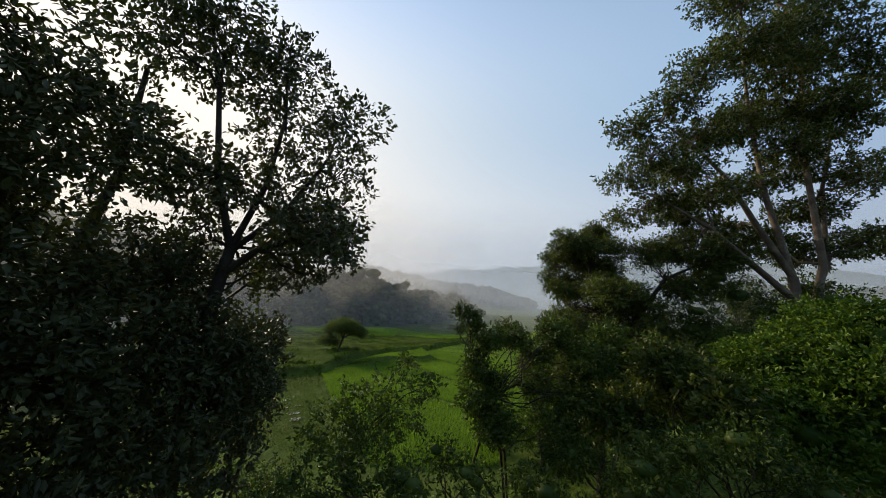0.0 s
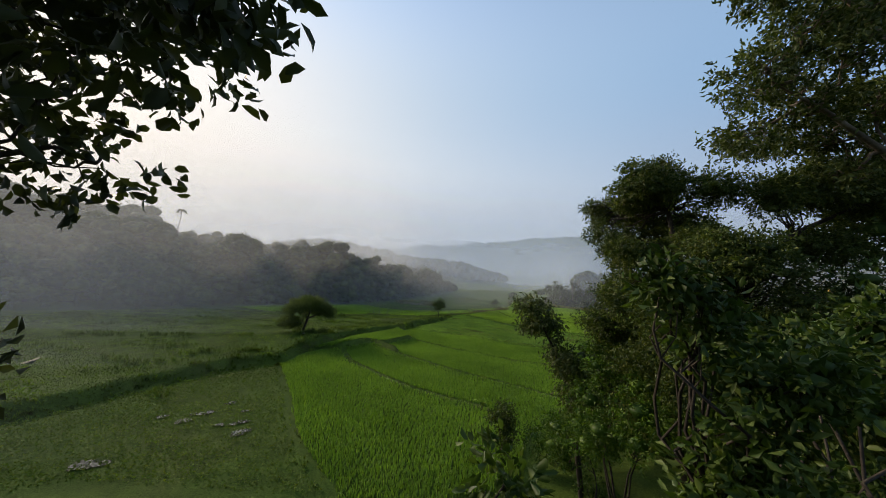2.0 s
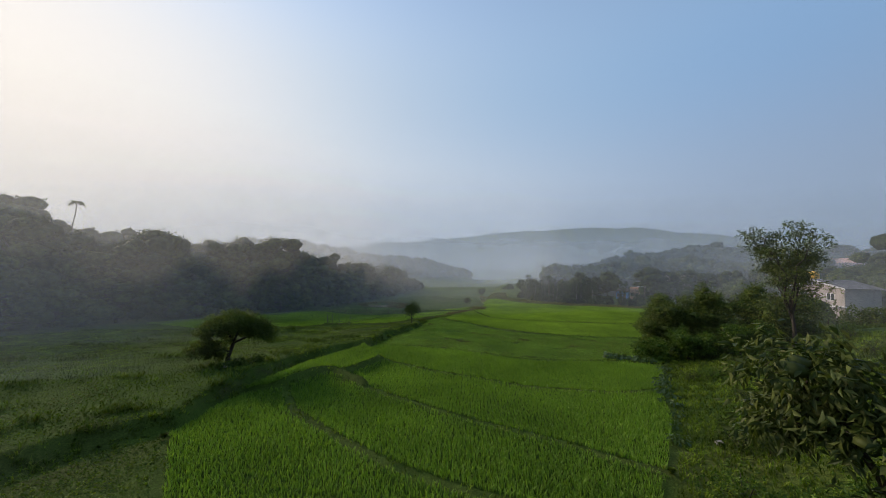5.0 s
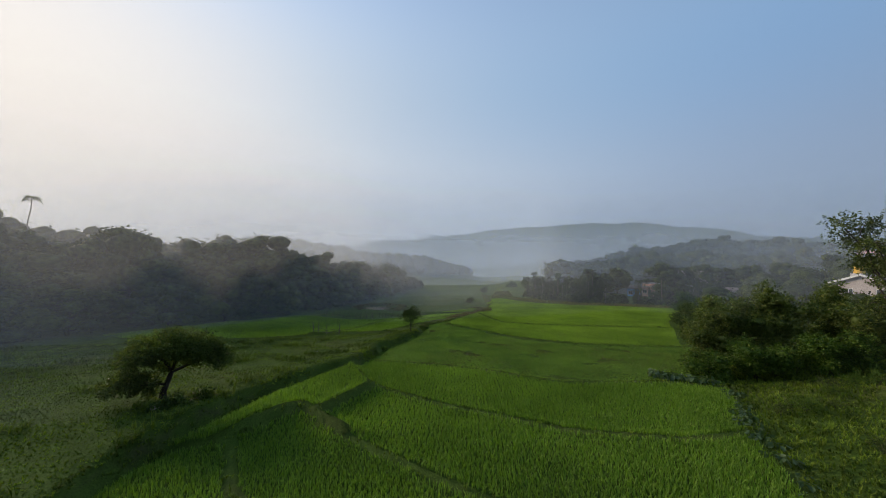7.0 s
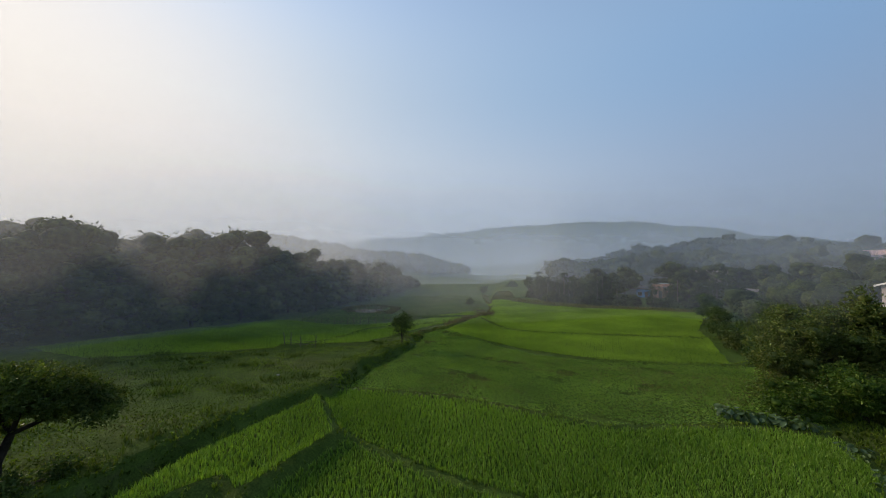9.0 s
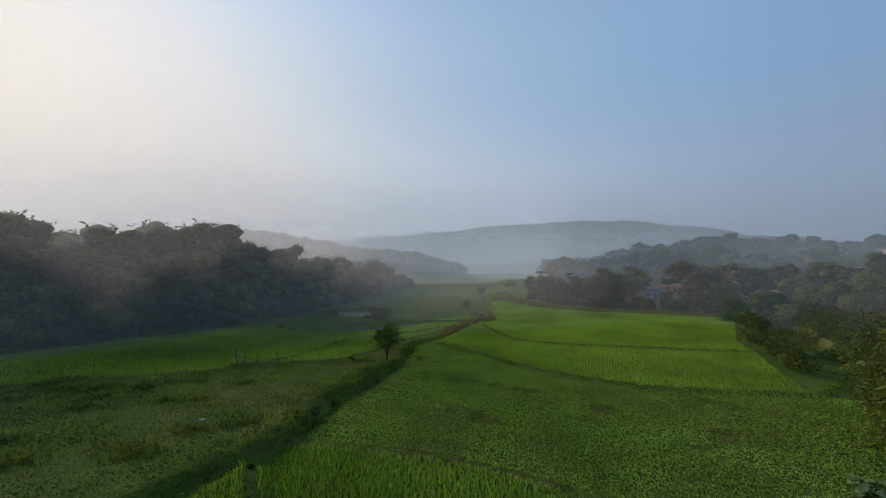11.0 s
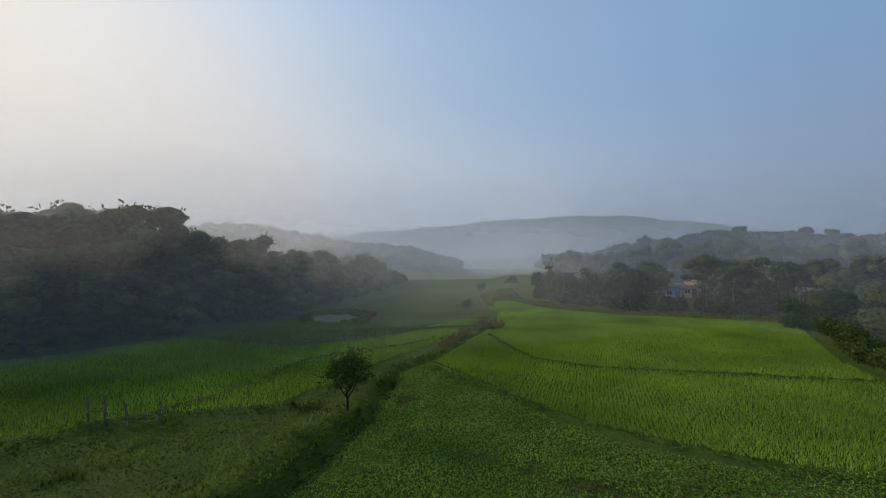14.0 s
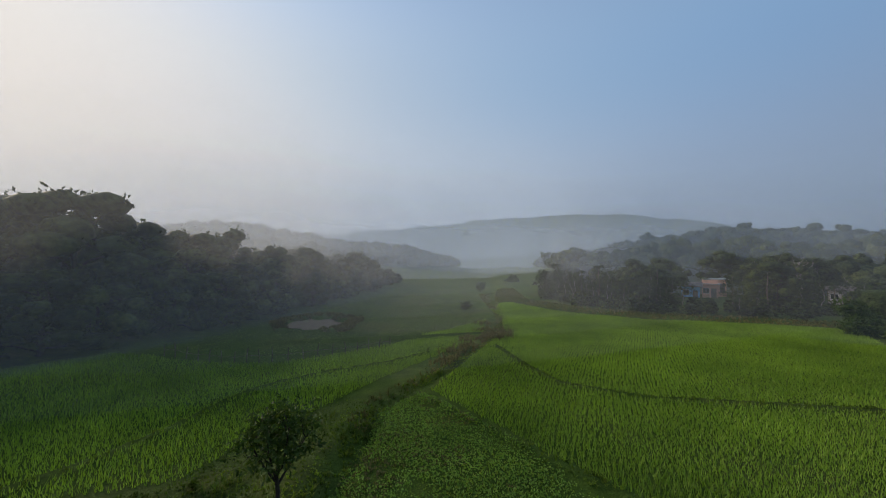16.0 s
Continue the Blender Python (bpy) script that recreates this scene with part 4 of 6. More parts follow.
MANGO = [(4.3, 18.0, 6.2, 0.6), (3.6, 18.2, 6.0, 0.6), (3.75, 17.8, 6.5, 0.75), (3.5, 17.5, 6.0, 0.55), (4.4, 17.5, 5.7, 0.7), (4.5, 17.0, 4.9, 0.65), (5.0, 17.2, 5.0, 0.8), (5.2, 16.8, 3.9, 0.8), (5.9, 17.0, 4.4, 1.0)]
base = standing(5.4, 17.0)
g = np.array(base)
stem = [(np.array([(5.4, 17.0, g[2]), (5.0, 17.1, 3.4), (4.5, 17.3, 4.9), (4.0, 17.6, 6.0)]) - g, [0.1, 0.08, 0.06, 0.03])]
plant("leaning_tree", "small leaning tree with drooping dark green leaves at the paddy edge", "tree", base, stem, clumps_at(MANGO, base, 360, 0.85, 3), 0.15, 0.055,
      BARK_DARK, LEAF_TALL, 45, per=7, shell=0.5, twigs=2, limb=0.022, droop=0.9, core=0.5)


def shrub(name, label, rows, leaf, wide, mat, seed, sprigs=260, droop=0.2, shell=0.55, per=8, full=True, split=3, core=0.5):
    """A shrub with stems from the ground to all of its clumps."""
    pts = np.array(rows)
    base = standing(float(pts[:, 0].mean()), float(pts[:, 1].mean()))
    r = np.random.default_rng(seed)
    stems = []
    for k in range(3):
        e = pts[int(r.integers(len(pts)))][:3] - np.array(base)
        stems.append(bent(np.array([r.normal(0, 0.1), r.normal(0, 0.1), 0]), e * 0.75, 0.035, 0.02, 5, 0.3, r))
    return plant(name, label, "shrub", base, stems, clumps_at(rows, base, sprigs, 0.9, split), leaf, wide, BARK_DARK, mat, seed, per=per, droop=droop, shell=shell,
                 twigs=2, limb=0.013, sides=4, full=full, core=core)


shrub("tangled_shrub", "very dark tangled shrub under the slope trees",
      [(-4.5, 3.7, 8.0, 0.8), (-4.3, 4.6, 8.2, 0.7), (-3.9, 4.2, 7.3, 0.9), (-3.9, 3.0, 7.3, 0.9), (-3.4, 4.4, 6.4, 0.9), (-3.6, 3.2, 6.6, 0.9), (-4.4, 2.6, 7.9, 1.0), (-3.2, 4.8, 7.2, 0.5), (-2.85, 4.7, 6.65, 0.5), (-3.85, 5.2, 8.2, 0.45), (-3.9, 4.8, 7.9, 0.5)],
      0.1, 0.05, LEAF_GLOSSY, 51, 520, 0.3, 0.3, full=False, split=1, core=0)
shrub("tangled_shrub", "dark leafy shrub wrapped round a tree foot",
      [(-4.0, 5.7, 7.3, 0.65), (-3.4, 6.8, 7.0, 0.4), (-3.5, 6.0, 6.6, 0.65), (-3.1, 5.9, 6.0, 0.5), (-3.0, 5.1, 5.6, 0.55), (-3.1, 3.7, 5.9, 0.75), (-3.1, 5.1, 6.95, 0.5), (-2.8, 5.3, 6.6, 0.45), (-2.95, 5.8, 6.95, 0.35)],
      0.09, 0.048, LEAF_GLOSSY, 52, 620, 0.3, 0.3, full=False, split=1, core=0)
shrub("horned_shrub", "upright dark green shrub with a bent leafy shoot",
      [(0.5, 7.15, 7.72, 0.13), (0.72, 7.15, 7.66, 0.15), (0.85, 7.1, 7.4, 0.2), (0.8, 7.0, 7.0, 0.28), (0.85, 6.9, 6.6, 0.34), (0.9, 6.7, 6.1, 0.4), (1.0, 6.5, 5.7, 0.4), (2.6, 7.4, 7.3, 0.52), (2.1, 7.6, 6.9, 0.42), (2.8, 6.9, 6.3, 0.5), (3.6, 7.6, 7.4, 0.45), (1.2, 7.0, 6.0, 0.42), (3.3, 7.0, 6.8, 0.62), (1.5, 7.2, 7.15, 0.4), (1.0, 6.9, 6.5, 0.42), (2.0, 7.3, 6.3, 0.45), (1.4, 6.6, 5.7, 0.5), (1.05, 6.9, 7.3, 0.28), (2.2, 6.7, 5.7, 0.5)],
      0.075, 0.04, LEAF_SHRUB, 53, 900, full=False, shell=0.45)
shrub("shoot_shrub", "low shrub with long pale shoots rising above it",
      [(-1.2, 6.2, 6.0, 0.45), (-0.6, 6.4, 5.9, 0.4), (-1.6, 5.8, 5.8, 0.4), (-0.6, 6.8, 6.5, 0.14), (-0.55, 6.85, 6.7, 0.1), (-0.2, 6.6, 6.3, 0.16), (0.0, 6.6, 6.4, 0.1), (-0.9, 5.5, 5.5, 0.45), (-1.4, 5.0, 5.4, 0.45)],
      0.075, 0.036, LEAF_SHRUB, 54, 700, split=1, core=0)
shrub("broad_shrub", "broad-leaved green shrub with yellowing leaves",
      [(4.1, 9.1, 6.6, 0.80), (4.8, 7.8, 6.9, 0.70), (4.8, 7.1, 6.6, 0.80), (3.6, 7.2, 6.0, 0.80), (4.9, 6.3, 6.4, 0.70)], 0.125, 0.062, LEAF_DULL, 55, 420, full=True, split=5)
shrub("low_shrub", "low green shrub on the slope", [(0.2, 6.0, 5.4, 0.40), (-0.3, 5.0, 5.3, 0.50), (0.5, 5.4, 5.2, 0.50), (-1.8, 4.7, 5.4, 0.50)], 0.075, 0.034, LEAF_SHRUB, 56, 480, full=False)
shrub("low_shrub", "low green shrub with narrow leaves on the slope",
      [(2.7, 6.2, 5.5, 0.70), (3.8, 5.9, 5.9, 0.70), (4.3, 5.2, 6.0, 0.70), (3.0, 5.0, 5.6, 0.60), (1.7, 5.6, 5.2, 0.60), (4.6, 4.7, 5.9, 0.70)], 0.08, 0.036, LEAF_SHRUB, 57, 500, full=False)
shrub("bright_shrub", "tall bright green leafy shrub under the pale-limbed tree",
      [(8.2, 8.0, 7.6, 1.00), (8.6, 7.4, 8.0, 1.10), (8.8, 6.9, 7.5, 1.20), (7.4, 7.6, 6.9, 1.00), (7.8, 6.9, 7.0, 1.10), (7.8, 6.2, 6.8, 1.10), (6.8, 5.9, 6.2, 1.00), (6.8, 6.5, 6.2, 0.90)],
      0.105, 0.058, LEAF_BRIGHT, 58, 380, full=False, split=5)
shrub("stump_shrub", "small shrub round a leaning stump at the paddy edge", [(3.3, 20.0, 2.1, 0.5), (3.5, 19.9, 1.4, 0.5), (3.5, 19.8, 0.9, 0.45), (3.2, 20.1, 1.7, 0.45)], 0.12, 0.06, LEAF_DULL, 59, 330)

shrub("thicket", "dense green thicket falling to the paddy edge",
      [(4.6, 18.7, 1.2, 0.9), (5.6, 18.9, 1.5, 1.0), (6.5, 18.0, 2.4, 1.2), (5.1, 17.6, 2.2, 0.9), (7.6, 18.6, 2.2, 1.2), (5.0, 20.0, 0.7, 0.7), (6.4, 20.2, 0.9, 0.9)], 0.12, 0.05, LEAF_BRIGHT, 151, 190, full=False)
shrub("thicket", "dense green thicket under the creeper tree",
      [(4.6, 15.2, 3.2, 1.0), (5.2, 16.3, 2.6, 1.0), (4.3, 13.8, 3.9, 1.0), (6.2, 16.6, 3.2, 1.2), (4.4, 12.4, 4.6, 1.0), (4.2, 16.6, 1.9, 0.8)], 0.1, 0.05, LEAF_BRIGHT, 152, 240, full=False)
shrub("thicket", "bright green climbing thicket leaning on the creeper tree",
      [(5.0, 14.6, 5.2, 0.8), (5.6, 14.2, 3.8, 0.9), (4.7, 15.0, 4.4, 0.8), (5.3, 15.6, 5.4, 0.8), (4.9, 13.4, 5.0, 0.7)], 0.1, 0.05, LEAF_BRIGHT, 155, 260, full=False)
shrub("thicket", "tall green thicket on the slope beside the paddies",
      [(8.8, 18.8, 2.4, 1.3), (9.8, 20.2, 2.0, 1.2), (8.6, 21.2, 1.2, 1.0), (10.6, 22.0, 1.4, 1.1), (9.4, 17.4, 3.6, 1.4)], 0.13, 0.055, LEAF_BRIGHT, 153, 150, full=False)
shrub("thicket", "dark thicket beneath the pale-limbed tree",
      [(5.2, 10.6, 5.6, 1.1), (6.4, 10.2, 6.0, 1.1), (7.6, 10.0, 6.4, 1.2), (5.6, 11.6, 5.4, 1.0), (9.0, 9.8, 6.8, 1.3), (10.4, 9.4, 7.0, 1.4), (8.4, 12.0, 7.8, 1.2), (9.8, 11.8, 7.6, 1.3), (11.2, 11.6, 7.8, 1.4), (12.6, 11.4, 8.2, 1.4), (10.4, 12.4, 9.0, 1.2), (13.6, 11.8, 9.2, 1.3)], 0.12, 0.05, LEAF_SHRUB, 154, 190, full=False)

# shrubs and herbs on the rest of the slope
rs = np.random.default_rng(61)
LOW_KINDS = []
for i, (mat, leaf, words) in enumerate(((LEAF_SHRUB, 0.12, "low dark green shrub on the valley slope"), (LEAF_BRIGHT, 0.11, "low bright green shrub on the valley slope"),
                                        (LEAF_DULL, 0.12, "dull green weedy shrub on the valley slope"))):
    rows = [(0.55 * math.cos(a) * k, 0.55 * math.sin(a) * k, 0.25 + 0.4 * rs.random(), 0.42 + 0.15 * rs.random()) for a, k in zip(rs.uniform(0, 6.3, 6), rs.uniform(0.3, 1.2, 6))]
    stems = [bent((0, 0, -0.2), (rs.normal(0, 0.3), rs.normal(0, 0.3), 0.6), 0.025, 0.012, 4, 0.3, rs) for _ in range(3)]
    LOW_KINDS.append(plant("slope_shrub", words, "shrub", (0, 0, -50), stems, clumps_at(rows, (0, 0, 0), 90, 0.85), leaf * 0.85, leaf * 0.45, BARK_DARK, mat, 62 + i, per=7,
                           shell=0.6, twigs=0, limb=0.012, group="slope shrubs", sides=3))
used_low = set()


def stand_shrub(i, x, y, s):
    m = pose(x, y, ground_z(x, y), 0, 0, rs.uniform(0, 360))
    c = copy_thing(LOW_KINDS[i], m) if i in used_low else LOW_KINDS[i]
    used_low.add(i)
    c.matrix_basis = m
    c.scale = (s, s, s * rs.uniform(0.8, 1.2))


for _ in range(900):
    x, y = rs.uniform(-14, 40), rs.uniform(-3, 46)
    e = float(along(EDGE_R, np.array([x]), np.array([y]))[0])
    if e < 0.8 or (abs(x + 1.2) < 1.2 and y < 7 and y > -4) or e > 16:
        continue
    if rs.random() < (0.1 if -4 < x < 10 and 2 < y < 12 else 0.24):
        near = 0.75 + 0.5 * rs.random()
        stand_shrub(int(rs.choice([0, 1, 2] if x < 16 else [1, 1, 2])), x, y, near * (0.7 if x > 16 else 1.0))

for _ in range(45):
    x, y = rs.uniform(8, 33), rs.uniform(23, 44)
    e = float(along(EDGE_R, np.array([x]), np.array([y]))[0])
    if 1.0 < e < 12:
        stand_shrub(int(rs.choice([1, 1, 2])), x, y, rs.uniform(0.35, 0.7))

# rough cover on the rise beyond the bright paddy
RISE = [(35, 46), (41, 53), (48, 63), (63, 74), (80, 72), (82, 52), (60, 34), (44, 36)]
for _ in range(80):
    x, y = rs.uniform(35, 78), rs.uniform(36, 74)
    if inside(RISE, np.array([x]), np.array([y]))[0] and math.hypot(x - 75, y - 57) > 6:
        stand_shrub(int(rs.choice([0, 2, 2])), x, y, rs.uniform(1.2, 2.4))

# ---- mist and painted haze ----
def mist_haze_material(name, amount, top, seed, tint):
    """Sheet mist scattering light both ways, thinning upwards and in drifts; tint paints haze."""
    m = bpy.data.materials.new(name)
    m.use_nodes = True
    t = m.node_tree
    t.nodes.clear()
    o = t.nodes.new("ShaderNodeOutputMaterial")
    tc = t.nodes.new("ShaderNodeTexCoord")
    z = t.nodes.new("ShaderNodeSeparateXYZ")
    t.links.new(tc.outputs["Object"], z.inputs[0])
    fade = t.nodes.new("ShaderNodeMapRange")
    fade.interpolation_type = "SMOOTHSTEP"
    for k, v in (("From Min", 0.0), ("From Max", top), ("To Min", amount), ("To Max", 0.0)):
        fade.inputs[k].default_value = v
    t.links.new(z.outputs["Z"], fade.inputs["Value"])
    mp = t.nodes.new("ShaderNodeMapping")
    mp.inputs["Scale"].default_value = (1, 1, 2.5)
    mp.inputs["Location"].default_value = (seed, 0, 0)
    t.links.new(tc.outputs["Object"], mp.inputs["Vector"])
    n = t.nodes.new("ShaderNodeTexNoise")
    n.inputs["Scale"].default_value, n.inputs["Detail"].default_value = 1.6 / top, 4
    t.links.new(mp.outputs[0], n.inputs["Vector"])
    drift = t.nodes.new("ShaderNodeMapRange")
    for k, v in (("From Min", 0.3), ("From Max", 0.7), ("To Min", 0.85), ("To Max", 1.15)):
        drift.inputs[k].default_value = v
    t.links.new(n.outputs["Fac"], drift.inputs["Value"])
    ends = t.nodes.new("ShaderNodeAttribute")
    ends.attribute_name = "thinning"
    thin = t.nodes.new("ShaderNodeMath")
    thin.operation = "MULTIPLY"
    t.links.new(fade.outputs[0], thin.inputs[0])
    t.links.new(ends.outputs["Fac"], thin.inputs[1])
    mul = t.nodes.new("ShaderNodeMath")
    mul.operation = "MULTIPLY"
    t.links.new(thin.outputs[0], mul.inputs[0])
    t.links.new(drift.outputs[0], mul.inputs[1])
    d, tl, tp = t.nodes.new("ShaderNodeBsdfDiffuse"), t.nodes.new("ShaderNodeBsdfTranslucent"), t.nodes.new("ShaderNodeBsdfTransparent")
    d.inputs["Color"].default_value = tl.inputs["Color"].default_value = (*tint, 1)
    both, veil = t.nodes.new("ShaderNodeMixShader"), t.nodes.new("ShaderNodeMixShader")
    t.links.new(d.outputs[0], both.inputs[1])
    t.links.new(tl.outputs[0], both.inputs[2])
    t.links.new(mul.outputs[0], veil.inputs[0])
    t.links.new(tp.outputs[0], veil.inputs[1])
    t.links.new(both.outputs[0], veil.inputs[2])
    t.links.new(veil.outputs[0], o.inputs["Surface"])
    return m


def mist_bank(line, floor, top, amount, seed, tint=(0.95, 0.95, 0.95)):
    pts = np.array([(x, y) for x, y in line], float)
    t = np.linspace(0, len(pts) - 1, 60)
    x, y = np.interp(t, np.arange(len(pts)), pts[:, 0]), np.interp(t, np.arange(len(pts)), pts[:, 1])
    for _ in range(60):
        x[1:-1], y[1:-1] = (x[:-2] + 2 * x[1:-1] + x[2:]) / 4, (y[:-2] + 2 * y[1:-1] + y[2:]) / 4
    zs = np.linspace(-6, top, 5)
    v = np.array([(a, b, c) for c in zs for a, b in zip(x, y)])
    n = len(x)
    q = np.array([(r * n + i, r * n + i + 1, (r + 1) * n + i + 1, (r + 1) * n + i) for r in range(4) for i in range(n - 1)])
    ob = mesh_object("mist_bank", v, q, mist_haze_material("mist", amount, top, seed, tint), smooth=True)
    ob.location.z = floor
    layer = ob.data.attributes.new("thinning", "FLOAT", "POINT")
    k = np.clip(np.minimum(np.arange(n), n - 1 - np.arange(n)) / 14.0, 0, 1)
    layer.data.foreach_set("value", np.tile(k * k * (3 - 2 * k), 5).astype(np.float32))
    tagged(ob, "thin sheet of pale morning mist and painted distance haze over the valley", "mist", kind="stuff")


for i, (x0, y0, x1, y1, dense) in enumerate(((-100, 12, -9, 20, 0.07), (-95, 24, -12, 30, 0.08), (-90, 36, -10, 40, 0.1), (-85, 46, -9, 53, 0.08),
                                              (15, 30, 100, 18, 0.055), (22, 44, 110, 32, 0.05), (34, 58, 120, 46, 0.04))):
    mist_bank([(x0, y0), (0.5 * (x0 + x1), 0.5 * (y0 + y1)), (x1, y1)], -1, 36, dense, 20.0 + i)
for i, (y0, dense) in enumerate(((75, 0.03), (83, 0.03), (92, 0.045), (104, 0.05), (118, 0.06))):
    mist_bank([(-70, y0 - 6), (10, y0), (90, y0 + 4)], -2, 24, dense, 30.0 + i)
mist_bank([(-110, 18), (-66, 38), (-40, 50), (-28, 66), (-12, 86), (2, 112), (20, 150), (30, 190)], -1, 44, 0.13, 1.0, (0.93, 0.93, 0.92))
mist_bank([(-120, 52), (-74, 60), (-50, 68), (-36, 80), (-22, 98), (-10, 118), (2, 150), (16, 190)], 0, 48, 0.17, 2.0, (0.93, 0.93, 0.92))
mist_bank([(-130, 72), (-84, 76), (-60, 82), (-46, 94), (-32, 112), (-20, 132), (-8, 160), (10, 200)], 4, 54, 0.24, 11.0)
# bluer tints farther off: the blue of distance haze is painted in
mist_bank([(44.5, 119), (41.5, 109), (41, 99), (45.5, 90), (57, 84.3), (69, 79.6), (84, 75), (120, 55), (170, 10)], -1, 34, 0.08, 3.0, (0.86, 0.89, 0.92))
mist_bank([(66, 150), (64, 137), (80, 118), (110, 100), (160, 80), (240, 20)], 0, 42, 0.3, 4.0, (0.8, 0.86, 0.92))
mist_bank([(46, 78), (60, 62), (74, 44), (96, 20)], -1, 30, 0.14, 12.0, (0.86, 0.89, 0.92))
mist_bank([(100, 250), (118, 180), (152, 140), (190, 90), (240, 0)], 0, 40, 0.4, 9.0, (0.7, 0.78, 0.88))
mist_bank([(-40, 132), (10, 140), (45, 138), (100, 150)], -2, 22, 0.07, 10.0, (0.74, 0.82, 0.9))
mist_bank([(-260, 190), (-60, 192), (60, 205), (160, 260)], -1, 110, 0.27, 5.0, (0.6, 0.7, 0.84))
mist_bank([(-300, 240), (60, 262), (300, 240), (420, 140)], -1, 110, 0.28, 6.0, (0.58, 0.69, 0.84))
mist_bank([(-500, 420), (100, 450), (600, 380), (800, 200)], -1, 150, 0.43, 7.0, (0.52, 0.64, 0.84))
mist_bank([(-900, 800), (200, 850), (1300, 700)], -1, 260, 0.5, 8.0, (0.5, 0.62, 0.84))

# ---- things in the fields ----
# rows of (across, deep, high, size) as the tree spreads along its terrace
UMBRELLA = [(-1.4, 0.0, 2.3, 0.6), (-0.8, 0.3, 2.75, 0.7), (0.0, 0.0, 3.05, 0.75), (0.8, -0.2, 3.0, 0.75), (1.5, 0.2, 2.75, 0.7), (0.4, 0.9, 2.85, 0.7), (0.3, -0.9, 2.75, 0.7), (-0.6, -0.7, 2.45, 0.6),
            (1.1, -0.8, 2.55, 0.6), (2.1, 0.0, 2.35, 0.65), (2.55, 0.2, 2.0, 0.55), (2.3, -0.5, 1.75, 0.5), (1.6, -0.3, 2.1, 0.55), (1.0, 0.1, 2.05, 0.45), (-1.95, -0.3, 1.15, 0.5), (-1.3, -0.5, 1.35, 0.6),
            (-0.7, -0.4, 1.15, 0.5), (-1.2, 0.1, 0.9, 0.5), (-0.45, -0.2, 0.8, 0.4), (-1.6, 0.3, 1.25, 0.45), (0.0, 0.1, 1.75, 0.4), (0.5, 0.4, 2.3, 0.5), (-1.0, 0.9, 2.3, 0.6), (1.4, 1.0, 2.4, 0.6)]


def spread(u, v, z):
    """From the tree's own directions to the world's."""
    return (0.96 * u - 0.46 * v, 0.46 * u + 0.96 * v, 1.07 * z)


base = standing(-11.65, 42.3)
stem = [(np.array([spread(*p) for p in way]), radii) for way, radii in (
    (((0, 0, 0), (0.02, 0, 0.5), (0.18, 0, 1.0), (0.3, 0, 1.4)), (0.2, 0.15, 0.13, 0.11)),
    (((0.3, 0, 1.4), (0.9, 0, 1.65), (1.6, 0, 1.85), (2.2, 0.1, 2.1)), (0.085, 0.07, 0.05, 0.025)),
    (((0.1, 0, 0.85), (-0.4, -0.2, 1.0), (-1.0, -0.3, 1.05), (-1.6, -0.2, 1.1)), (0.08, 0.06, 0.045, 0.02)),
    (((0.3, 0, 1.4), (0.0, 0.1, 2.0), (-0.6, 0.1, 2.35), (-1.1, 0.1, 2.5)), (0.085, 0.07, 0.05, 0.025)),
    (((0.3, 0, 1.4), (0.45, -0.1, 2.0), (0.6, -0.1, 2.6), (0.7, 0.0, 2.95)), (0.08, 0.065, 0.045, 0.02)))]
plant("umbrella_tree", "spreading flat-topped green tree alone on the meadow terrace", "tree", base, stem,
      [(spread(u, v, z), (s * 0.92, s * 0.92, s * 0.58), int(360 * s * s)) for u, v, z, s in UMBRELLA], 0.14, 0.075, BARK_DARK, LEAF_BUSH, 71, per=7, shell=0.3, twigs=4, limb=0.028, droop=0.1)

base = standing(4.25, 62.7)
stem = [(np.array([(0, 0, -0.4), (0.0, 0.02, 0.5), (-0.05, 0, 1.0)]), [0.07, 0.06, 0.05])] + [
    (np.array([(-0.05, 0, 0.6 + 0.1 * i), (0.35 * math.cos(a) * k, 0.35 * math.sin(a) * k, 1.3), (0.75 * math.cos(a) * k, 0.75 * math.sin(a) * k, 1.9 + 0.15 * i)]), [0.04, 0.03, 0.015])
    for i, (a, k) in enumerate(((0.3, 1.0), (1.8, 0.8), (3.1, 1.2), (4.4, 0.9), (5.4, 0.7)))]
SMALL = [(0.0, 0.0, 2.3, 0.5), (0.55, 0.1, 2.2, 0.42), (-0.6, 0.0, 1.9, 0.42), (-0.85, -0.1, 1.5, 0.35), (0.3, 0.5, 1.9, 0.42), (-0.2, -0.5, 1.7, 0.42), (0.5, -0.3, 1.6, 0.38), (-0.3, 0.5, 1.6, 0.4),
         (0.8, 0.1, 1.8, 0.3), (-0.1, 0.1, 1.4, 0.4), (-0.45, 0.1, 2.35, 0.3), (0.15, -0.2, 2.65, 0.34)]
plant("young_tree", "small dark young tree with upright boughs on the field bank", "tree", base, stem, [((x, y, z + 0.25), (s, s, s), int(150 * s * s)) for x, y, z, s in SMALL],
      0.16, 0.08, BARK_DARK, LEAF_SHRUB, 72, per=7, shell=0.3, twigs=4, limb=0.018, full=True)


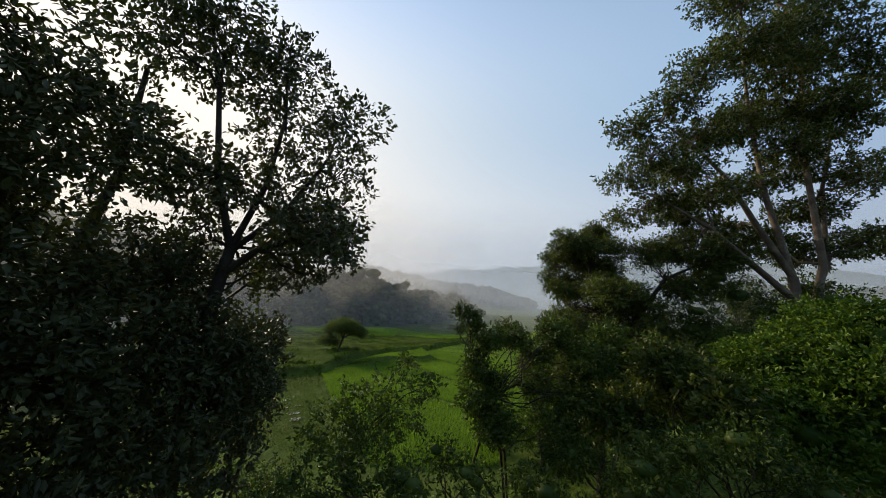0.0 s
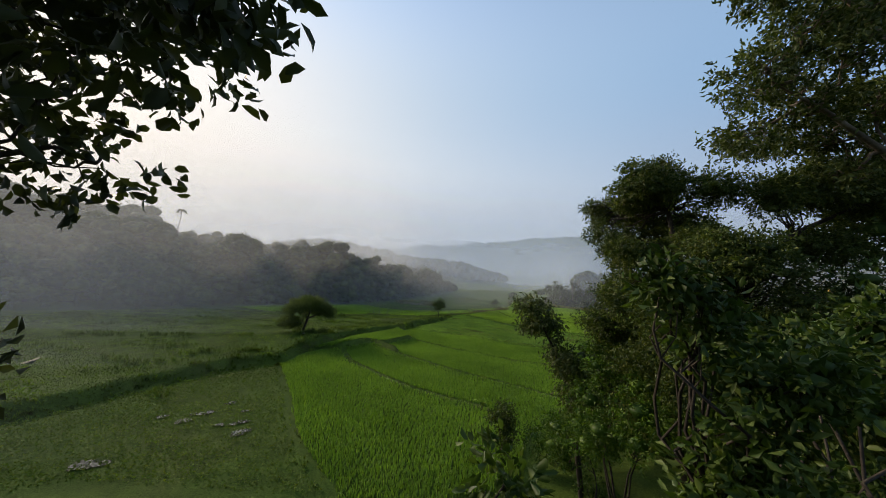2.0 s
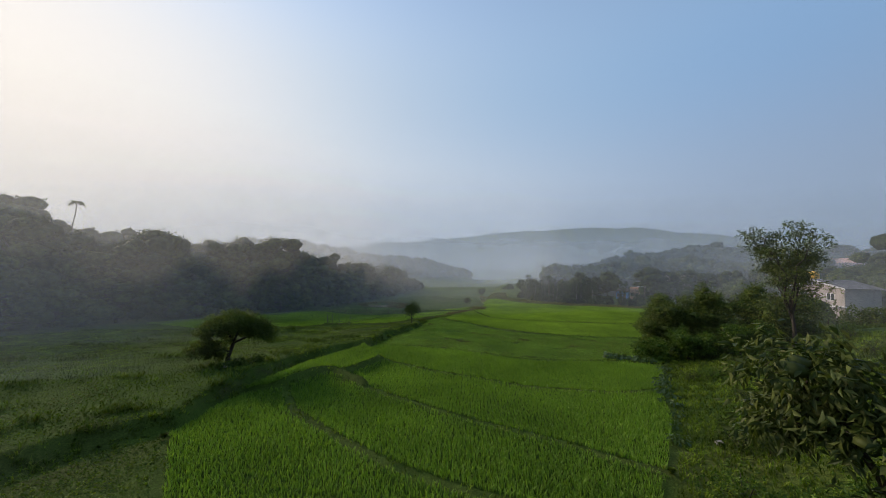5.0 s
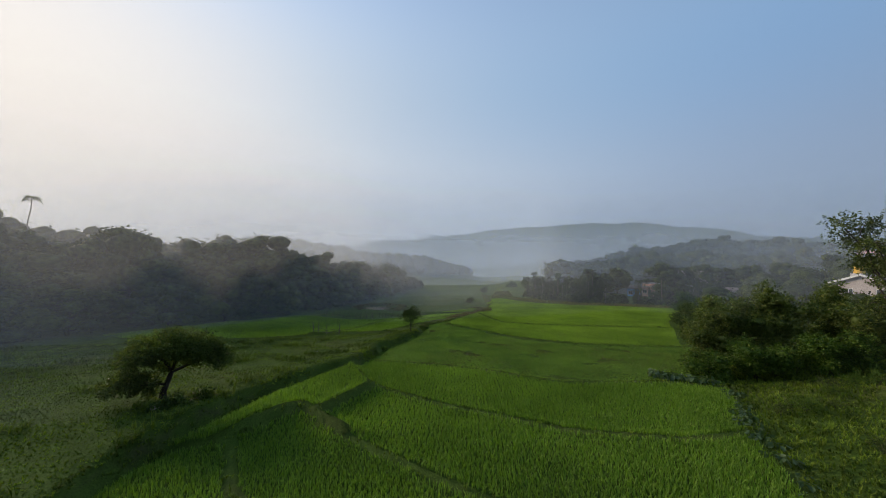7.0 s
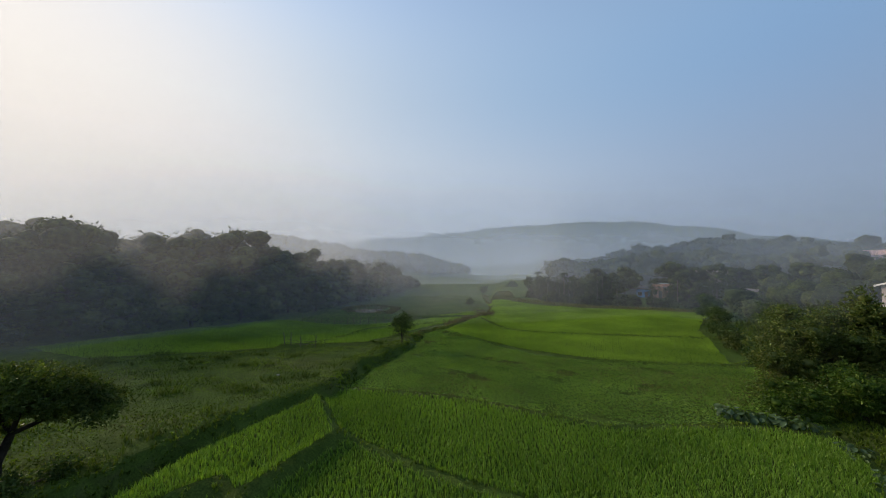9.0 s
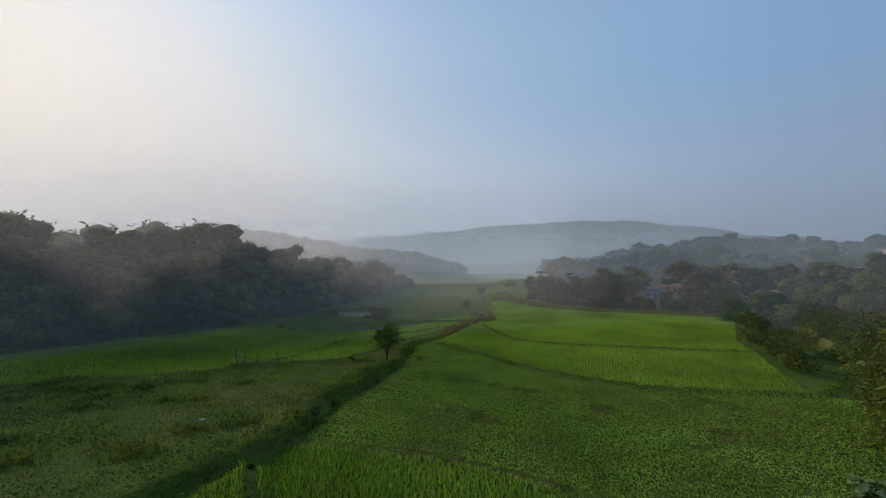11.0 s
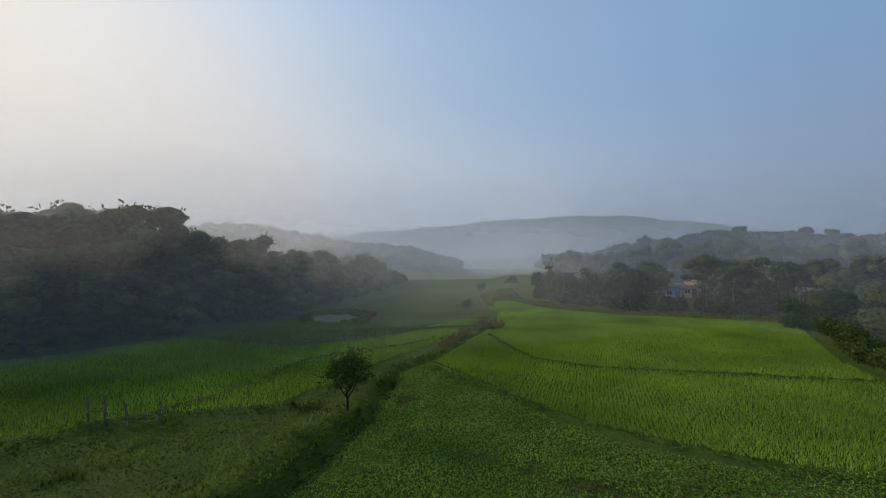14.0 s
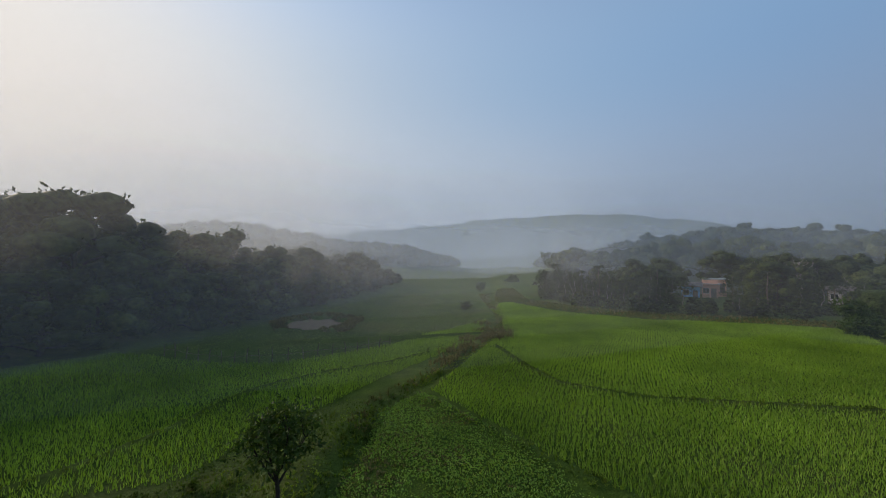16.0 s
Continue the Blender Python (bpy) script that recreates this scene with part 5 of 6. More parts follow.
def stone(name, label, x, y, size, seed, mat):
    r = np.random.default_rng(seed)
    bm = bmesh.new()
    bmesh.ops.create_icosphere(bm, subdivisions=3, radius=1)
    off = r.uniform(0, 9, 3)
    for v in bm.verts:
        n = noise.noise(Vector(v.co * 1.3) + Vector(off)) * 0.35 + noise.noise(Vector(v.co * 4) + Vector(off)) * 0.1
        v.co = Vector((v.co.x * size[0], v.co.y * size[1], v.co.z * size[2])) * (1 + n)
    me = bpy.data.meshes.new(name)
    bm.to_mesh(me)
    bm.free()
    me.materials.append(mat)
    ob = new(name, me)
    ob.location = (x, y, ground_z(x, y) + size[2] * 0.35)
    return tagged(ob, label, "stone")


STONE = rough_material("pale_stone", (0.2, 0.18, 0.15), (0.33, 0.3, 0.26), (0.45, 0.42, 0.37), 3, 18, 0.03)
stone("pale_rock", "pale lichen-covered rock at the foot of the lone tree", -11.1, 40.7, (0.3, 0.2, 0.14), 1, STONE)
stone("pale_rock", "pale rock lying in the rough grass slope", 14.3, 27.6, (0.2, 0.15, 0.12), 2, STONE)
stone("pale_rock", "flat pale stone on the grazed meadow", -5.4, 53.5, (0.16, 0.1, 0.05), 3, STONE)

# water
CLEAR, clear_tree, clear_p, clear_o = material("puddle_water")
clear_p.inputs["Base Color"].default_value = (0.05, 0.045, 0.03, 1)
clear_p.inputs["Roughness"].default_value = 0.04
clear_p.inputs["IOR"].default_value = 1.33
WATER, wtree, wp, wo = material("muddy_water")
wp.inputs["Base Color"].default_value = (0.3, 0.21, 0.135, 1)
wp.inputs["Specular IOR Level"].default_value = 0.4
wp.inputs["Roughness"].default_value = 0.12
wp.inputs["IOR"].default_value = 1.33
ripple = noise_node(wtree, 6, 3)
bump(wtree, wp, ripple.outputs["Fac"], 0.05, 0.02)


def water_patch(name, label, x, y, rx, ry, z, seed, turn=0.0, category="puddle", kind="structure"):
    r = np.random.default_rng(seed)
    a = np.linspace(0, 2 * math.pi, 40, endpoint=False)
    k = 1 + 0.22 * np.sin(2 * a + r.uniform(0, 6)) + 0.16 * np.sin(3 * a + r.uniform(0, 6)) + 0.1 * np.sin(7 * a + r.uniform(0, 6))
    u, v = rx * k * np.cos(a), ry * k * np.sin(a)
    c, s = math.cos(turn), math.sin(turn)
    pts = np.concatenate([np.stack([x + c * u - s * v, y + s * u + c * v, np.full(40, z)], -1), [[x, y, z]]])
    f = np.array([(40, i, (i + 1) % 40) for i in range(40)])
    tagged(mesh_object(name, pts, f, WATER if category == "pond" else CLEAR), label, category, kind=kind)


water_patch("pond_water", "brown muddy pond reflecting the pale sky", 1.2, 100.3, 3.7, 4.9, -1.06, 1, 0, "pond")
for i, (x, y, rx, ry) in enumerate(((-8.2, 21.9, 0.34, 0.2), (-8.7, 22.9, 0.3, 0.16), (-10.9, 23.9, 0.36, 0.16), (-10.3, 25.3, 0.25, 0.12), (-11.3, 23.0, 0.3, 0.15), (-9.5, 22.6, 0.2, 0.1),
                                    (-12.3, 19.3, 0.45, 0.25), (-12.5, 23.4, 0.22, 0.12), (-9.0, 24.3, 0.2, 0.09))):
    water_patch("puddle_%d" % (i + 1), "shallow puddle in boggy grass reflecting the sky", x, y, rx * 1.3, ry * 1.3, ground_z(x, y) + 0.045, 10 + i, 0.5)


# taller grass: tussocks on the meadow, dry grass on banks, reeds round the pond
def tufts(name, label, x, y, per, tall, wide, lean, mat, seed):
    r = np.random.default_rng(seed)
    x, y = np.asarray(x, float), np.asarray(y, float)
    v, f = blades(x, y, height(x, y), per, tall * r.uniform(0.6, 1.3, len(x)), wide, lean, r)
    tagged(mesh_object(name, v, f, mat), label, "grass", kind="stuff")


def near_line(line, lo, hi, count, left, right, r):
    pts = np.asarray(line, float)
    total = np.concatenate([[0], np.cumsum(np.linalg.norm(np.diff(pts, axis=0), axis=1))])
    s = r.uniform(lo, hi, count)
    x, y = np.interp(s, total, pts[:, 0]), np.interp(s, total, pts[:, 1])
    ax, ay = np.interp(s + 0.5, total, pts[:, 0]) - x, np.interp(s + 0.5, total, pts[:, 1]) - y
    k = np.maximum(np.hypot(ax, ay), 1e-6)
    off = r.uniform(-right, left, count)
    return x - ay / k * off, y + ax / k * off


rg = np.random.default_rng(81)
x, y = near_line(BANK, 25, 125, 1900, 0.45, 0.35, rg)
tufts("bank_grass", "rough green grass hanging over the earth bank", x, y, 8, 0.15, 0.035, 1.0, TURF, 82)
x, y = near_line(BANK, 84, 135, 380, 1.0, 0.0, rg)
tufts("bank_dry_grass", "dry yellowed grass along the bank top", x, y, 7, 0.3, 0.03, 0.8, DRY_GRASS, 83)
x, y = near_line(BANK, 22, 95, 60, 0.5, 0.0, rg)
x, y = np.repeat(x, 9) + rg.normal(0, 0.3, 60 * 9), np.repeat(y, 9) + rg.normal(0, 0.3, 60 * 9)
tufts("bank_weeds", "dark weedy tussocks along the broken bank edge", x, y, 7, 0.24, 0.045, 1.0, TURF, 96)
bx, by = [], []
for line in BUNDS + [CROSS]:
    n = int(30 * np.linalg.norm(np.diff(np.asarray(line, float), axis=0), axis=1).sum())
    x, y = near_line(line, 0, 99, n, 0.38, 0.38, rg)
    bx.append(x)
    by.append(y)
tufts("bund_grass", "green grass on the low mud bunds between paddies", np.concatenate(bx), np.concatenate(by), 6, 0.17, 0.04, 0.9, TURF, 84)
a = rg.uniform(0, 2 * math.pi, 1500)
a = np.where((a > 3.7) & (a < 5.0), a + 1.5, a)
a = np.round(a * 3.0 + rg.normal(0, 0.3, 1500)) / 3.0 + rg.normal(0, 0.07, 1500)
k = rg.uniform(3.7, 5.9, 1500) + 0.5 * np.sin(a * 5)
tufts("pond_reeds", "brown-green reeds ringed round the muddy pond", 1.8 + k * np.cos(a), 100.5 + 1.3 * k * np.sin(a), 8, 0.42, 0.05, 0.5, DRY_GRASS, 85)
tx, ty = [], []
for x0, y0 in ((-23.2, 38.1), (-19.4, 35.3), (-16.5, 33.6), (-13.5, 32.6), (-13.5, 34.5), (-19.1, 30.3), (-14.7, 26.6), (-17, 62.5), (-15.7, 60.3), (-20.5, 61), (-10.6, 50.8), (-10.9, 59.6),
               (-5.5, 52.4), (-7.1, 51.1), (-12.4, 58.4), (-19.6, 59.6), (-8.4, 44.5), (-9.2, 42.5), (-11.6, 40.8), (-9.7, 39.5), (-10.0, 37.8), (-27, 45), (-24, 50), (-30, 42)):
    n = 26
    tx.append(x0 + rg.normal(0, 0.5, n))
    ty.append(y0 + rg.normal(0, 0.35, n))
x, y = scatter(MEADOW_L, 4.6, 4.6, 20, 1.6, rg)
for x0, y0 in zip(x, y):
    n = int(rg.integers(8, 30))
    tx.append(x0 + rg.normal(0, 0.02 * n + 0.2, n))
    ty.append(y0 + rg.normal(0, 0.25, n))
tufts("meadow_tussocks", "dark rough grass tussocks on the meadow", np.concatenate(tx), np.concatenate(ty), 8, 0.38, 0.04, 0.9, GRASS, 86)
x, y = scatter(MEADOW_L, 0.34, 0.34, 40, 0.15, rg)
k = wavy(x, y, 4.0, 1.0) + 0.5 * wavy(x, y, 1.1, 3.0) > 0.8
tufts("meadow_dry_grass", "thin yellow-brown grass over the grazed meadow", x[k], y[k], 5, 0.09, 0.035, 1.0, DRY_GRASS, 95)
x, y = scatter(MEADOW_R, 0.16, 0.16, 40, 0.07, rg)
k = (wavy(x, y, 3.2, 4.0) + 0.45 * wavy(x, y, 0.7, 1.0) > 0.28) & (y > 44)
tufts("meadow_dry_grass", "brown withered grass patches on the green meadow", x[k], y[k], 5, 0.13, 0.04, 1.0, DRY_GRASS, 91)
JUNCTION = [(23.4, 95.2), (21.8, 86.8), (22.2, 90.2), (16.9, 82.6), (15.1, 80.5), (13.6, 77.6), (20.0, 84.6)]
x, y = near_line([(18, 88), (22, 86), (20.5, 83)], 0, 9, 260, 1.4, 1.4, rg)
mx, my = [x], [y]
for x0, y0 in JUNCTION:
    mx.append(x0 + rg.normal(0, 0.7, 50))
    my.append(y0 + rg.normal(0, 0.7, 50))
x, y = np.concatenate(mx), np.concatenate(my)
tufts("dry_grass_clump", "dry brown grass clump where the field banks meet", x, y, 9, 0.6, 0.04, 0.7, DRY_GRASS, 87)
SLOPE = [(23.9, 39.8), (18.1, 34.4), (15, 30.3), (9.1, 24.9), (5.5, 22.1), (6.5, 19), (14, 20), (24, 24), (34, 30), (40, 40), (36, 46), (30, 45)]
x, y = scatter(RISE, 0.5, 0.5, 9, 0.2, rg)
tufts("rise_grass", "rank green grass on the rise beyond the paddy", x, y, 7, 0.5, 0.09, 0.9, GRASS, 92)
x, y = scatter(SLOPE, 0.24, 0.24, 9, 0.08, rg)
tufts("slope_grass", "tall weedy green grass on the valley slope", x, y, 6, 0.3, 0.045, 0.9, TURF, 88)
MARSH = [(-10, 88), (0, 84), (10, 88), (19, 92), (26, 105), (32, 120), (20, 135), (8, 130), (-2, 115), (-7, 103)]
x, y = scatter(MARSH, 0.45, 0.45, 9, 0.18, rg)
tufts("marsh_grass", "short marshy grass on the lower valley floor", x, y, 5, 0.12, 0.08, 0.9, MARSH_GRASS, 89)
VERGE = [(30, 108.5), (34.7, 109.5), (37, 97), (44, 88), (55, 81.2), (61, 77.2), (66, 79.5), (58, 86.5), (49, 92), (43, 100), (40, 113), (48, 135), (38, 135), (34, 122)]
x, y = scatter(VERGE, 0.45, 0.45, 9, 0.18, rg)
tufts("verge_grass", "dry brown grass between the paddy and the trees", x, y, 5, 0.3, 0.08, 0.8, DRY_GRASS, 90)

# ---- fences ----
POLE = rough_material("weathered_bamboo", (0.09, 0.075, 0.055), (0.16, 0.135, 0.1), (0.26, 0.23, 0.18), 4, 30)


def fence(label, spots, tall, rails, seed):
    r = np.random.default_rng(seed)
    root = new("stick_fence")
    x0, y0 = spots[0]
    z0 = ground_z(x0, y0)
    root.location = (x0, y0, z0)
    tagged(root, label, "fence")
    tops = []
    for x, y in spots:
        z = ground_z(x, y) - z0
        h = tall * r.uniform(0.85, 1.15)
        p = np.array([(x - x0, y - y0, z - 0.2), (x - x0 + r.normal(0, 0.03), y - y0 + r.normal(0, 0.03), z + h * 0.5), (x - x0 + r.normal(0, 0.08), y - y0 + r.normal(0, 0.06), z + h)])
        v, f = tubes([(p, [0.05, 0.045, 0.04])], 6)
        mesh_object("post", v, f, POLE, root, smooth=True)
        tops.append(p)
    for a, b in zip(tops[:-1], tops[1:]):
        for k in rails:
            m = (a[0] * (1 - k) + a[2] * k, b[0] * (1 - k) + b[2] * k)
            v, f = tubes([bent(m[0], m[1], 0.022, 0.018, 5, 0.1, r)], 5)
            mesh_object("rail", v, f, POLE, root, smooth=True)


line = np.array([(-9.3, 86.2), (-4.7, 84.0), (-0.2, 83.2), (5.2, 84.6), (10.1, 86.9)])
t = np.linspace(0, 4, 19)
fence("long fence of thin crooked sticks beside the lower paddy", [(float(np.interp(k, range(5), line[:, 0])), float(np.interp(k, range(5), line[:, 1]))) for k in t], 1.1, (0.55,), 91)
fence("short broken fence of sticks and poles at the paddy corner", [(-7.2, 63.9), (-6.6, 63.9), (-5.7, 63.7), (-4.2, 63.4)], 1.15, (0.3, 0.5), 92)

# ---- bushes on the open side of the paddies ----
def field_bush(words, leaf, mat, seed, rows):
    """A bush that reaches down to the ground."""
    if seed < 204:
        rows = rows + [(x, y, z - 1.8, s * 0.95) for x, y, z, s in rows]
    elif seed < 207:
        rows = rows + [(x, y, z - 0.9, s * 0.9) for x, y, z, s in rows]
    shrub("field_bush", words, rows, leaf, leaf * 0.5, mat, seed, 100 if leaf > 0.18 else 150, 0.15, 0.6, 7, False, 4, 0.6)


field_bush("large rounded bush with dull green leaves beside the paddy", 0.2, LEAF_BUSH, 201,
           [(28.1, 45.3, 4.3, 1.6), (28.8, 45.2, 5.3, 1.0), (26.3, 44.4, 3.0, 1.4), (29.5, 46.4, 3.2, 1.7), (27.4, 43.6, 4.2, 1.4)])
field_bush("large dark green spreading bush beside the paddy", 0.2, LEAF_BUSH, 202,
           [(30.6, 43.2, 5.0, 1.6), (31.6, 42.8, 6.2, 1.1), (32.2, 42.0, 5.2, 1.6), (31.0, 44.8, 4.0, 1.8), (30.0, 41.8, 3.8, 1.5)])
field_bush("big dark bush crowning the slope", 0.2, LEAF_BUSH, 203,
           [(34.0, 40.0, 5.0, 1.7), (35.0, 40.6, 6.5, 1.1), (35.8, 41.2, 5.3, 1.7), (33.6, 38.4, 4.4, 1.5), (36.5, 38.5, 5.0, 1.8)])
field_bush("low bright green bush at the paddy corner", 0.17, LEAF_BRIGHT, 204,
           [(23.6, 42.6, 1.0, 0.8), (24.8, 41.9, 1.3, 0.9), (25.2, 43.2, 1.4, 0.9)])
field_bush("bright green leafy bush below the large bushes", 0.17, LEAF_BRIGHT, 205,
           [(26.4, 40.6, 2.0, 1.0), (27.8, 39.8, 2.3, 1.0), (27.2, 41.4, 2.3, 1.0)])
field_bush("bright green bush on the grassy slope", 0.17, LEAF_BRIGHT, 206,
           [(29.5, 38.2, 2.9, 1.0), (31.0, 37.4, 3.4, 1.1), (30.4, 39.2, 3.2, 1.0)])
field_bush("dark bush at the far edge of the bright paddy", 0.2, LEAF_SHRUB, 207,
           [(39.8, 57.6, 1.2, 1.0), (41.2, 60.2, 1.4, 1.2), (40.8, 58.8, 1.2, 1.0)])
field_bush("bushy hedge row behind the bright paddy", 0.22, LEAF_SHRUB, 208,
           [(50.8, 67.6, 1.6, 1.5), (53.2, 70.4, 1.8, 1.5), (48.6, 66.0, 1.4, 1.2)])
field_bush("low weedy bush at the paddy edge", 0.2, LEAF_DULL, 209,
           [(37.0, 54.6, 1.0, 0.9), (38.2, 56.0, 1.1, 0.9)])
field_bush("dark weedy bush at the foot of the lone tree", 0.14, LEAF_SHRUB, 215,
           [(-10.6, 41.4, 1.15, 0.4), (-10.0, 41.0, 1.0, 0.38), (-10.9, 40.5, 1.05, 0.32), (-9.6, 41.9, 1.1, 0.34)])
field_bush("low bush behind the bright paddy", 0.2, LEAF_DULL, 210,
           [(44.5, 63.0, 1.2, 1.1), (46.2, 64.4, 1.3, 1.1)])
field_bush("leafy bush at the corner of the bright paddy", 0.25, LEAF_SHRUB, 211,
           [(57.4, 74.5, 2.0, 1.8), (60.5, 76.5, 2.4, 2.0)])
field_bush("rounded bush alone on the far fields", 0.25, LEAF_SHRUB, 212,
           [(40.8, 141, 0.6, 1.3), (41.6, 142, 1.2, 1.1)])
field_bush("dark bush on the far fields", 0.3, LEAF_SHRUB, 213,
           [(59.3, 161.3, 1.0, 2.0), (61.5, 162, 1.4, 1.8)])
field_bush("small bush on the marshy valley floor", 0.2, LEAF_DULL, 214,
           [(25.5, 108.9, -0.2, 0.9), (26.3, 109.5, 0.1, 0.8)])

# the thin tall tree above the bushes
base = standing(31.8, 35.6)
rt = np.random.default_rng(73)
stem = [(np.array([(0, 0, 0), (0.05, 0, 1.6), (-0.05, 0.05, 3.2)]), [0.15, 0.12, 0.1])]
fan = []
for i in range(11):
    a, out = i * 2.4, 0.7 + 2.0 * rt.random()
    top = np.array([out * math.cos(a) - 0.3, out * math.sin(a), 7.6 + 2.6 * rt.random() - 0.35 * out])
    stem.append(bent((-0.05, 0.05, 2.4 + 0.1 * i), top, 0.06, 0.018, 7, 0.35, rt))
    for k in (1.0, 0.78, 0.58):
        p = stem[-1][0][min(6, int(k * 6))]
        fan.append((tuple(p + rt.normal(0, 0.25, 3)), (0.75 * k + 0.2, 0.75 * k + 0.2, 0.34), int(34 + 16 * k)))
for i in range(5):
    fan.append(((1.5 * math.cos(i * 1.3), 1.5 * math.sin(i * 1.3), 3.0 + 0.5 * i), (0.9, 0.9, 0.5), 50))
plant("thin_tree", "tall open tree with fanned boughs and feathery foliage on the slope", "tree", base, stem, fan,
      0.2, 0.085, BARK_DARK, LEAF_DULL, 73, per=6, shell=0.2, twigs=5, limb=0.022)


# broad-leaved herbs in the ditch at the paddy corner
def ditch_herb(seed, label):
    r = np.random.default_rng(seed)
    root = new("ditch_herb")
    tagged(root, label, "herb", "ditch herbs")
    n = 9
    a = r.uniform(0, 2 * math.pi, n)
    h = r.uniform(0.25, 0.55, n)
    tips = np.stack([0.28 * np.cos(a), 0.28 * np.sin(a), h], -1)
    v, f = tubes([(np.array([(0, 0, -0.05), (t[0] * 0.4, t[1] * 0.4, t[2] * 0.7), t]), [0.012, 0.01, 0.008]) for t in tips], 4)
    mesh_object("stalks", v, f, LEAF_BRIGHT, root)
    w = unit(np.stack([np.cos(a), np.sin(a), np.full(n, -0.5)], -1))
    for i in range(n):
        v, f = leaves(tips[i:i + 1], w[i:i + 1], 0.36, 0.26, r, 0.15, True)
        mesh_object("leaf", v, f, LEAF_HERB, root)
    return root


LEAF_HERB = leaf_material("leaf_ditch_herb", (0.05, 0.09, 0.04), (0.08, 0.13, 0.06), (0.14, 0.19, 0.09), 0.25, 0.4)
herb = ditch_herb(1, "broad-leaved pale green herb crowding the ditch")
rh = np.random.default_rng(93)
first = True
for line, n in (([(20.4, 43.0), (21.6, 42.2), (23.4, 40.6)], 26), ([(23.2, 39.6), (18.4, 34.9), (15.4, 30.9), (12, 27.6)], 44)):
    hx, hy = near_line(line, 0, 99 if n == 26 else 16, n, 0.35, 0.35, rh)
    if n == 26:
        hx, hy = near_line(line, 0, 3.8, n, 0.5, 0.5, rh)
    for x, y in zip(hx, hy):
        m = pose(x, y, ground_z(x, y), 0, 0, rh.uniform(0, 360))
        c = herb if first else copy_thing(herb, m)
        first = False
        c.matrix_basis = m
        k = rh.uniform(0.7, 1.2) * (1.0 if n == 26 else 0.65)
        c.scale = (k, k, k)


# ---- palms and pale trunks ----
BARK_WHITE = rough_material("bark_bleached", (0.2, 0.17, 0.14), (0.3, 0.26, 0.22), (0.4, 0.36, 0.31), 3, 20)
def palm(name, label, tall, fronds, length, seed, group=""):
    r = np.random.default_rng(seed)
    root = new(name)
    tagged(root, label, "palm", group)
    top = np.array([r.normal(0, 0.15), r.normal(0, 0.15), tall])
    v, f = tubes([bent((0, 0, -0.3), top, 0.08, 0.06, 8, 0.06, r)], 7)
    mesh_object("trunk", v, f, BARK_PALE, root, smooth=True)
    P, D = [], []
    ribs = []
    for i in range(fronds):
        a, up = 2 * math.pi * i / fronds + r.normal(0, 0.2), r.uniform(0.1, 0.9)
        t = np.linspace(0, 1, 9)[:, None]
        way = np.array([math.cos(a), math.sin(a), 0])
        rib = top + way * length * t * 0.9 + np.array([0, 0, 1.0]) * (up * length * t - 0.9 * length * t ** 2)
        ribs.append((rib, np.linspace(0.02, 0.005, 9)))
        side = np.array([-math.sin(a), math.cos(a), 0])
        for k in np.linspace(0.12, 1, 16):
            q = np.array([np.interp(k, t[:, 0], rib[:, c]) for c in range(3)])
            for sgn in (-1, 1):
                P.append(q)
                D.append(unit(side * sgn + way * 0.5 + np.array([0, 0, -0.5])))
    v, f = tubes(ribs, 4)
    mesh_object("frond_ribs", v, f, LEAF_FOREST, root)
    v, f = leaves(np.array(P), np.array(D), length * 0.32, 0.07 * length, r)
    mesh_object("fronds", v, f, LEAF_FOREST, root)
    return root


ridge_palm = palm("palm_tree", "single palm standing above the ridge forest", 18.6 - ground_z(-51.75, 84.2), 10, 1.15, 94)
ridge_palm.location = standing(-51.75, 84.2)
slim = palm("areca_palm", "slim areca palm with a pale trunk at the grove edge", 6.0, 8, 1.0, 95, "areca palms")
rp = np.random.default_rng(96)
first = True
for k in np.linspace(0, 1, 16):
    x = float(np.interp(k, [0, 0.3, 0.7, 1], [48, 47.5, 56, 74])) + rp.normal(0, 0.9)
    y = float(np.interp(k, [0, 0.3, 0.7, 1], [116, 101, 91, 84])) + rp.normal(0, 1.2)
    if in_the_gap(x, y):
        continue
    m = pose(x, y, ground_z(x, y), 0, 0, rp.uniform(0, 360))
    c = slim if first else copy_thing(slim, m)
    first = False
    c.matrix_basis = m
    s = rp.uniform(0.6, 1.15)
    c.scale = (s, s, s)

# slender grove trees with pale trunks and small crowns
grove = plant("grove_tree", "slender tree with a pale trunk and a small crown", "tree", (0, 0, 0),
              [bent((0, 0, -0.2), (0.5, 0.2, 5.2), 0.055, 0.03, 7, 0.4, rp)],
              [((0.3, 0, 5.2), (1.1, 1.1, 0.8), 60), ((-0.6, 0.3, 4.4), (1.0, 1.0, 0.7), 50), ((0.2, -0.7, 3.6), (1.0, 1.0, 0.7), 46), ((0.2, 0.3, 5.9), (0.7, 0.7, 0.5), 26), ((0.7, 0.5, 3.0), (0.8, 0.8, 0.6), 30)],
              0.22, 0.12, BARK_WHITE, LEAF_FOREST, 97, per=5, shell=0.4, twigs=2, limb=0.03, group="grove trees", sides=5)
first = True
